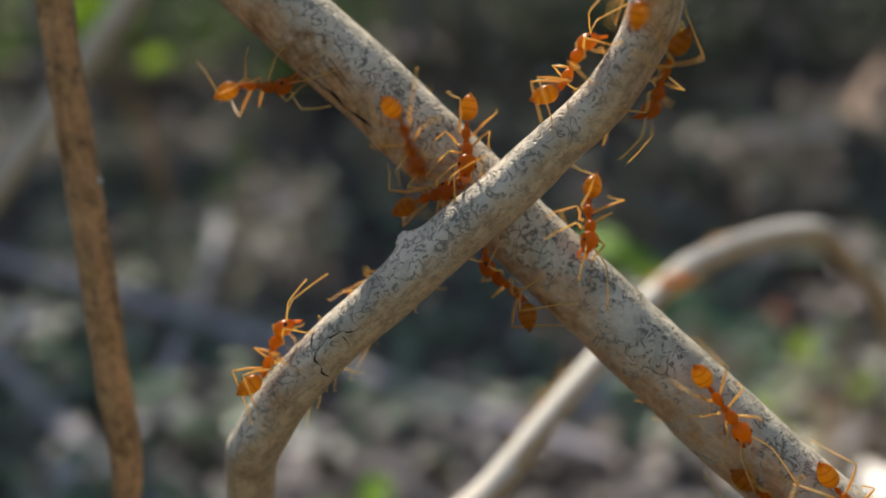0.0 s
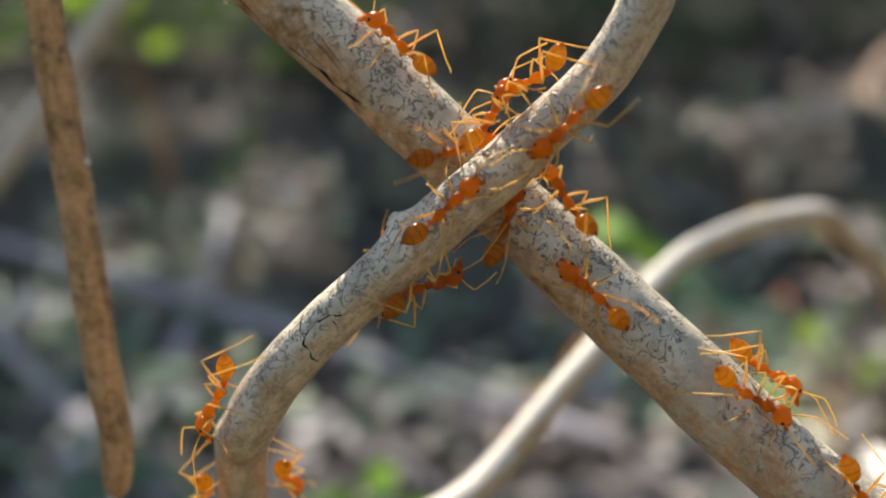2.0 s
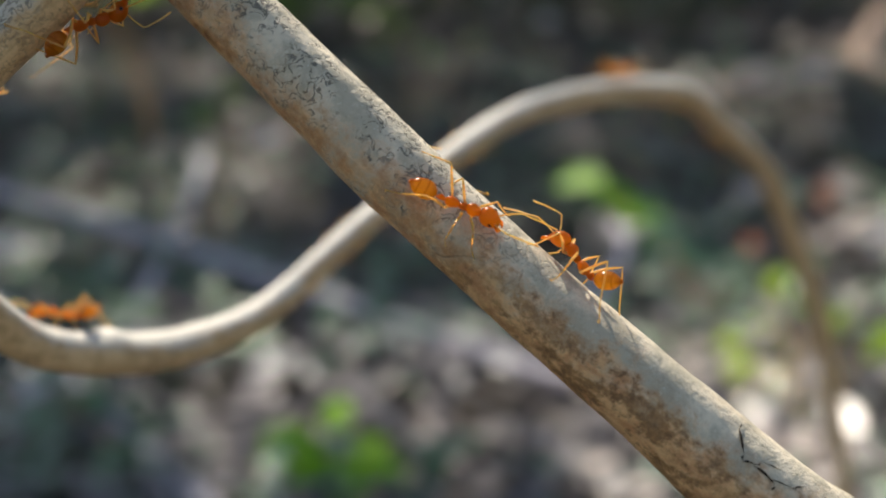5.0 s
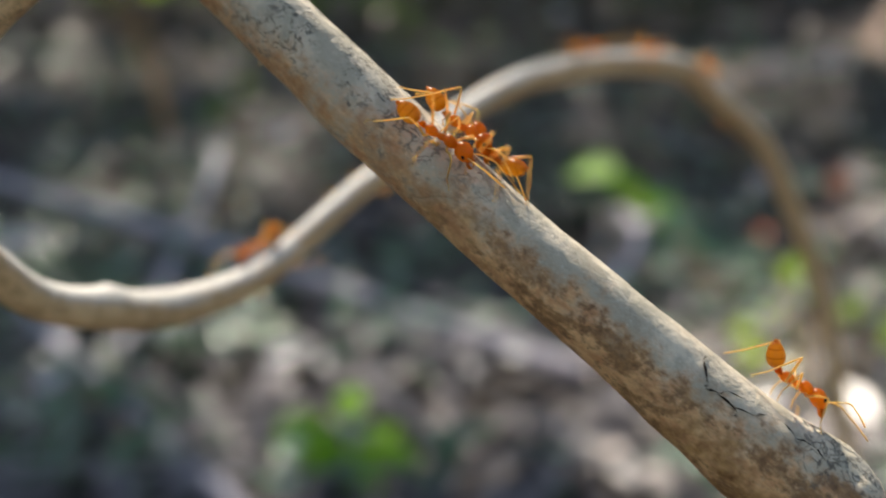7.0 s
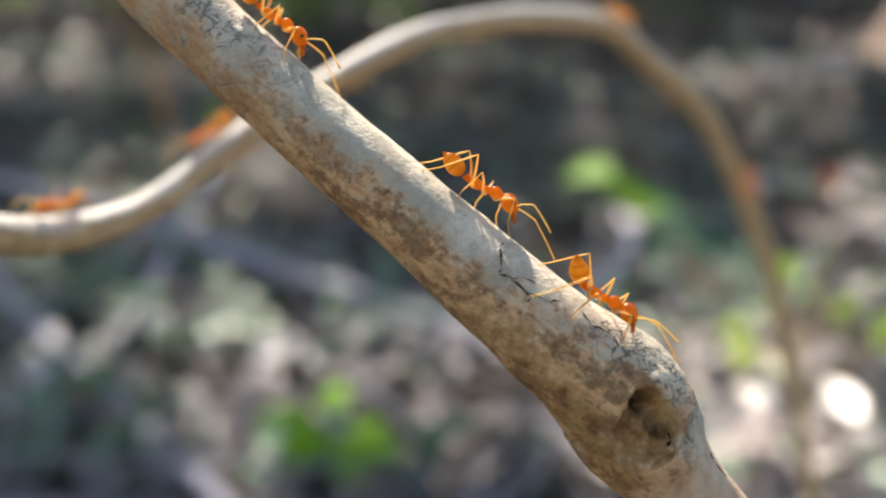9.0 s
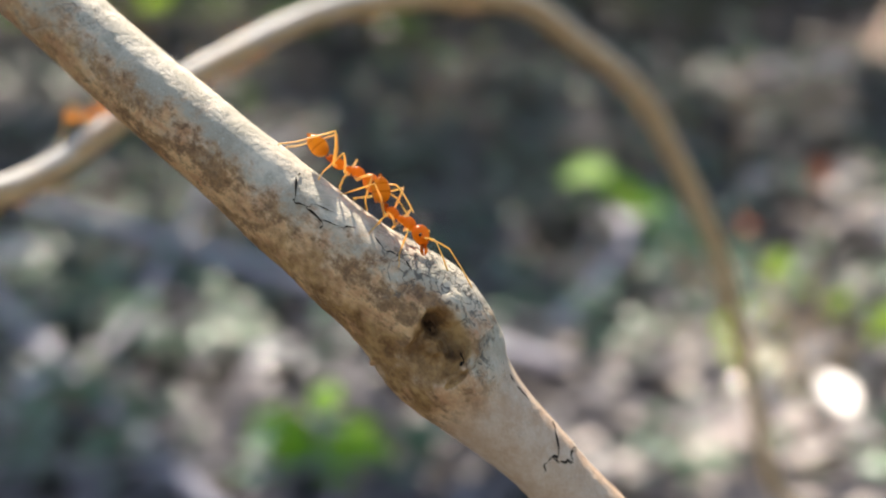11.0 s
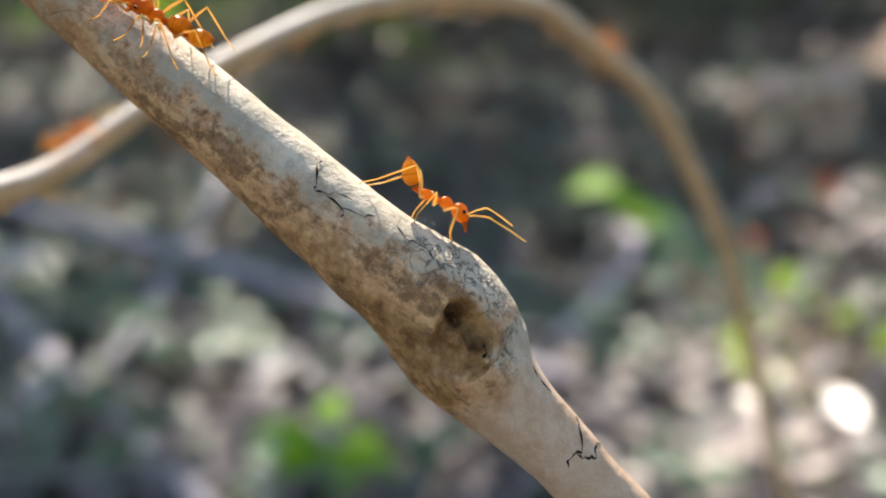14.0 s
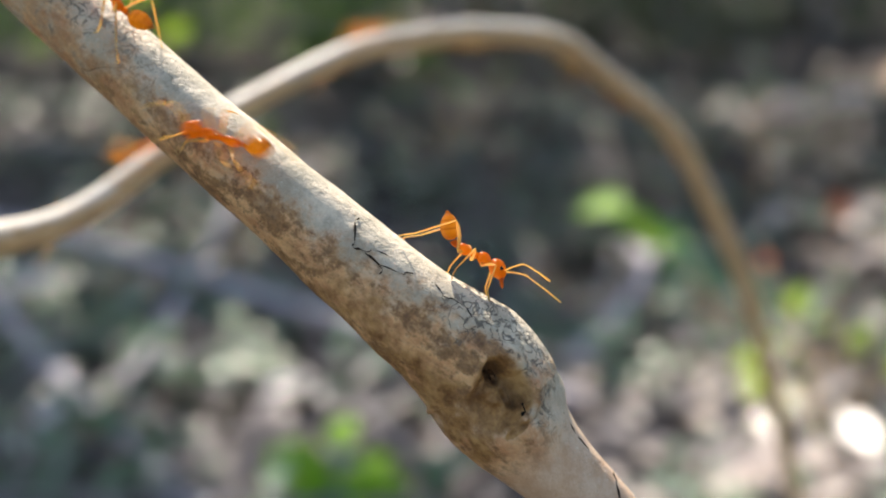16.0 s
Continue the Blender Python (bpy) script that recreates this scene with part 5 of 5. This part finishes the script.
ANTS.append(("S", [(0, 1048.6, -178, -180, 0, 0), (6.1, 1003.6, -178, -180, 0, 0), (6.5, 1000.6, -33, -168, -0, -1), (6.9, 998.6, -178, -180, 0, 0), (13.3165, 930, -178, -180, 0, 0), (16, 930, -178, -180, 0, 0)]))
ANTS.append(("S", [(0, 975.6, -178, 0, 0, 0), (6.6, 1020.6, -178, 0, 0, 0), (7, 1023.6, -68, -2, 0, 0), (7.5, 1030.6, -23, 11, -0, 1), (8, 1040.6, -75, 29, 0.1, 7), (8.5, 1047.1, -85, 11, 0.2, 5), (9, 1050.1, -90, -2, 0.5, 5), (11.5, 1059.1, -92, 0, 0.6, 5), (11.9, 1057.1, -178, -180, 0, 0), (16, 1014, -178, -180, 0, 0)]))
ANTS.append(("S", [(0, 1015.1, -178, 0, 0, 0), (6.6, 1060.1, -178, 0, 0, 0), (7, 1063.1, -88, 1, 0.9, 1), (7.5, 1059.6, -75, 42, 0.2, 14), (8, 1063.6, -88, -1, 0.7, 5), (8.5, 1061.1, -77, 33, 0.1, 12), (9, 1064.6, -64, -4, 0, 4), (11.5, 1064.6, -78, -28, 0, 1), (12, 1062.1, -88, -12, 0.5, -6), (12.5, 1065.1, -92, -2, 1, 3), (13, 1065.1, -91, -2, 1.2, 5), (13.5, 1065.1, -91, -2, 1.2, 3), (14, 1065.1, -92, -2, 1.1, 4), (14.5, 1065.6, -92, -2, 1.2, 3)] + [(15, 1065.6, -92, -2, 1.2, 4), (15.5, 1065.6, -92, -3, 1.2, 4), (16, 1065.1, -92, -2, 1.2, 2)]))
ANTS.append(("S", [(0, 1104.1, -178, -180, 0, 0), (11.1, 1059.1, -178, -180, 0, 0), (11.5, 1056.1, -30, -121, -0.3, 4), (12, 1044.1, -60, -197, -0.1, 0), (12.5, 1041.6, -64, -207, -0.2, 1), (13, 1041.1, -72, -199, -0.1, 0), (13.5, 1033.6, -34, -167, -0, -1), (13.9, 1031.6, -178, -180, 0, 0), (16, 1010.5, -178, -180, 0, 0)]))
ANTS.append(("S", [(0, 1100.6, -178, 180, 0, 0), (11.6, 1055.6, -178, 180, 0, 0), (12, 1052.6, -78, 151, -0.1, 2), (12.5, 1047.6, -79, 155, 0, 4), (13, 1047.1, -81, 157, 0.6, 10), (13.5, 1043.6, -85, 167, 0.5, 7), (14, 1035.1, -49, 193, -0, 0), (14.4, 1033.1, -178, 180, 0, 0), (16, 1017.5, -178, 180, 0, 0)]))
ANTS.append(("S", [(0, 1090.1, -178, 180, 0, 0), (14.1, 1045.1, -178, 180, 0, 0), (14.5, 1042.1, -56, 169, -0.1, 0), (15, 1037.6, -71, 166, -0.1, 0), (15.5, 1029.6, -58, 205, -0.2, 1), (16, 1022.1, -49, 185, -0, 0)]))
ANTS.append(("S", [(0, 1080.6, -178, -180, 0, 0), (13.6, 1035.6, -178, -180, 0, 0), (14, 1032.6, -43, -158, -0.1, 0), (14.5, 1029.6, -76, -26, -0.1, 0), (15, 1030.6, -56, -153, -0, 1), (15.4, 1028.6, -178, -180, 0, 0), (16, 1024, -178, -180, 0, 0)]))
ANTS.append(("S", [(0, 975.1, 178, 0, 0, 0), (15.1, 1020.1, 178, 0, 0, 0), (15.5, 1023.1, 78, 0, 1.9, -4), (16, 1040.6, -12, -153, -0.2, 1)]))
ANTS.append(("V", [(0, 667.1, 2, -29, -0.3, 6), (0.5, 629.6, -57, -40, -0.3, 5), (1, 611.1, -41, -192, 0, 1), (1.4, 613.1, -178, -360, 0, 0), (16, 771.7, -178, -360, 0, 0)]))
ANTS.append(("V", [(0, 565, -178, 0, 0, 0), (2.1, 582.6, -178, 0, 0, 0), (2.5, 585.6, -115, 4, 1.4, -7), (3, 622.1, -59, 175, -0, 1), (3.4, 613.6, -178, 180, 0, 0), (3.6, 574, -178, 180, 0, 0), (4, 565.6, -129, 167, 0.8, -10), (6.5, 575.6, -95, 170, -0.1, 1), (7, 608.6, -82, 177, 0.2, 3), (7.4, 610.6, -178, 0, 0, 0), (16, 703.2, -178, 0, 0, 0)]))
ANTS.append(("V", [(0, 691.7, -178, 0, 0, 0), (0.1, 692.6, -178, 0, 0, 0), (0.5, 695.6, -68, -50, -0.2, 2), (1, 753.6, -50, 5, 0.5, 1), (1.4, 745.8, -178, 180, 0, 0), (3.6, 709.8, -178, 180, 0, 0), (4, 702.1, -57, 346, -0.2, 1), (6.5, 707.6, -82, 358, 0.6, -1), (7, 696.6, -62, 349, -0.1, 1), (7.5, 663.1, -62, 185, -0.2, 0), (8, 658.6, -39, 104, -0.3, 23), (8.5, 663.1, -64, 150, -0.2, 3), (8.9, 665.1, -178, 0, 0, 0), (16, 741.2, -178, 0, 0, 0)]))
ANTS.append(("V", [(0, 693.1, -178, 0, 0, 0), (6.1, 738.1, -178, 0, 0, 0), (6.5, 741.1, -54, 5, 0.1, 4), (7, 713.1, -35, 0, -0, 0), (7.5, 721.1, -34, 9, -0.2, 1), (7.9, 722.6, -178, 0, 0, 0), (8.6, 730, -178, 0, 0, 0), (9, 731.6, -50, 8, -0.2, 3), (9.4, 729.6, -178, 180, 0, 0), (12.0884, 702, -178, 180, 0, 0), (16, 702, -178, 180, 0, 0)]))
ANTS.append(("V", [(0, 691.1, -178, 0, 0, 0), (6.6, 736.1, -178, 0, 0, 0), (7, 739.1, -50, 5, -0.2, 3), (7.5, 787.1, -30, 1, -0, 0), (7.9, 791.6, -178, 0, 0, 0), (8.6, 812.6, -178, 0, 0, 0), (9, 817.1, -30, -11, -0, 0), (9.4, 815.1, -178, -180, 0, 0), (16, 744.5, -178, -180, 0, 0)]))
ANTS.append(("V", [(0, 651.1, -178, -180, 0, 0), (8.1, 606.1, -178, -180, 0, 0), (8.5, 603.1, -69, -165, 0.1, 0), (9, 591.6, -67, -169, 0.3, 2), (9.4, 594.3, -178, 0, 0, 0), (11.6, 607.3, -178, 0, 0, 0), (12, 610.1, -43, -34, -0.2, 1), (12.5, 609.6, -30, -17, 0, -1), (13, 610.1, -24, -24, -0.1, -1), (13.5, 610.1, -41, -31, -0.2, 0), (14, 613.1, -38, -8, 0.1, -2), (14.5, 613.1, -19, -15, -0, -1), (15, 612.1, -26, -18, -0, -1), (15.5, 602.6, -31, -8, 0.1, -3)] + [(15.9, 604.6, -178, 0, 0, 0), (16, 603.7, -178, 0, 0, 0)]))
ANTS.append(("V", [(0, 670.6, -178, 180, 0, 0), (8.6, 625.6, -178, 180, 0, 0), (9, 622.6, -70, 166, 0.1, 5), (11.5, 619.6, -41, 341, -0.1, 0), (11.9, 616.9, -178, 180, 0, 0), (14.1, 604.3, -178, 180, 0, 0), (14.5, 601.6, -30, 14, 0, -3), (15, 601.1, -27, 7, 0, -3), (15.4, 604.1, -178, 0, 0, 0), (15.6, 618.1, -178, 0, 0, 0), (16, 621.1, -30, -16, -0, 0)]))
ANTS.append(("V", [(0, 632.7, -178, 0, 0, 0), (3.1, 660.6, -178, 0, 0, 0), (3.5, 663.6, -55, -17, -0.1, 2), (3.9, 661.5, -178, -180, 0, 0), (11.6, 651.7, -178, -180, 0, 0), (12, 649.6, -67, -357, 0.4, 6), (12.5, 658.1, -27, -361, -0, 1), (13, 657.1, 6, -362, -0, 1), (13.5, 643.1, -23, -364, -0, 1), (13.9, 645.1, -178, -360, 0, 0), (16, 666.2, -178, -360, 0, 0)]))
ANTS.append(("V", [(0, 746.1, -178, 0, 0, 0), (12.6, 791.1, -178, 0, 0, 0), (13, 794.1, -67, 14, 1.3, 18), (13.4, 789, -178, 180, 0, 0), (13.6, 765.2, -178, 180, 0, 0), (14, 760.1, -49, 4, 0, 0), (14.4, 767.1, -178, 0, 0, 0), (14.6, 800, -178, 0, 0, 0), (15, 807.1, -76, 1, 0.8, 7), (15.4, 805.1, -178, 180, 0, 0), (16, 800.5, -178, 180, 0, 0)]))
ANTS.append(("V", [(0, 624.1, -178, 0, 0, 0), (15.1, 669.1, -178, 0, 0, 0), (15.5, 672.1, -18, -8, -0.1, 1), (16, 674.6, -43, -3, -0.1, 1)]))
WATCHER = 27      # the ant that stops on the stem with its gaster cocked and its feelers stretched


def course(rows, t):
    """Place along, angle round, turn, lift and nod at t, and how fast it walks and slides round."""
    ts = [r[0] for r in rows]
    now, before, after = ([float(np.interp(u, ts, [r[k] for r in rows])) for k in range(1, 6)] for u in (t, t - 0.05, t + 0.05))
    return (*now, (after[0] - before[0]) / 0.1, (after[1] - before[1]) / 0.1)


def motions():
    first = build_ant()
    ants = [first] + [copy_thing(first, Matrix()) for _ in ANTS[1:]]
    r = random.Random(11)
    steps = [round(k * 0.1, 1) for k in range(161)]
    for ant_index, (ant, (line, rows)) in enumerate(zip(ants, ANTS)):
        body, gait, busy = [], [], []
        walked = r.uniform(0, 3)
        for t in steps:
            s, phi, yaw, lift, pitch, speed, slide = course(rows, t)
            walked += abs(speed) * 0.1 / 3.4 + abs(slide) * 0.1 / 60
            moving = abs(speed) > 1.2 or abs(slide) > 12
            busy.append(moving)
            gait.append(walked)
            wobble = 3 * math.sin(walked * 6.28) if moving else 0.0
            body.append((t, ant_pose(line, s, phi, yaw + wobble, lift, pitch)))
        walk(ant, body)
        parts = [o for o in ant.children]
        gaster = [o for o in parts if o.name.startswith("gaster")][0]
        gaster.matrix_basis = pose(-2.0 * MM, 0, -0.28 * MM, 0, r.uniform(8, 40) if ant_index != WATCHER else 48, r.uniform(-8, 8))
        legs = [o for o in parts if o.name.startswith("leg")]
        for i, leg in enumerate(legs):
            side, row = (1 if i < 3 else -1), i % 3
            hip = LEGS[row][0]
            at = Matrix.Translation((hip[0] * MM, hip[1] * side * MM, hip[2] * MM))
            phase = 0.5 * ((row + (side < 0)) % 2)
            rest = r.uniform(-9, 9)
            keys = []
            for k, t in enumerate(steps):
                if k and k < len(steps) - 1 and not busy[k] and not busy[k - 1] and not busy[k + 1]:
                    continue
                if busy[k]:
                    q = (gait[k] + phase) * 2 * math.pi
                    swing, raise_ = 19 * math.sin(q) * side, 7 * max(0.0, math.cos(q)) * side
                else:
                    swing, raise_ = rest, (-14.0 * side if ant_index == WATCHER else 0.0)
                keys.append((t, at @ pose(0, 0, 0, raise_, 0, swing)))
            walk(leg, keys)
        for i, feeler in enumerate([o for o in parts if o.name.startswith("antenna")]):
            side = 1 if i == 0 else -1
            at = Matrix.Translation((2.3 * MM, 0.25 * side * MM, 0.02 * MM))
            o1, o2, rate = r.uniform(0, 6), r.uniform(0, 6), r.uniform(0.5, 1.1)
            keys = []
            for k in range(0, 161, 4):
                t = steps[k]
                keys.append((t, at @ pose(0, 0, 0, (0 if ant_index == WATCHER and t > 12.7 else 6) * math.sin(t * 5 * rate + o1), (-26 if ant_index == WATCHER and t > 12.7 else -8) + (2 if ant_index == WATCHER and t > 12.7 else 9) * math.sin(t * 3.1 * rate + o2), (-12 * side if ant_index == WATCHER and t > 12.7 else 15 * math.sin(t * 4.3 * rate + o1 + side)))))
            walk(feeler, keys)


motions()
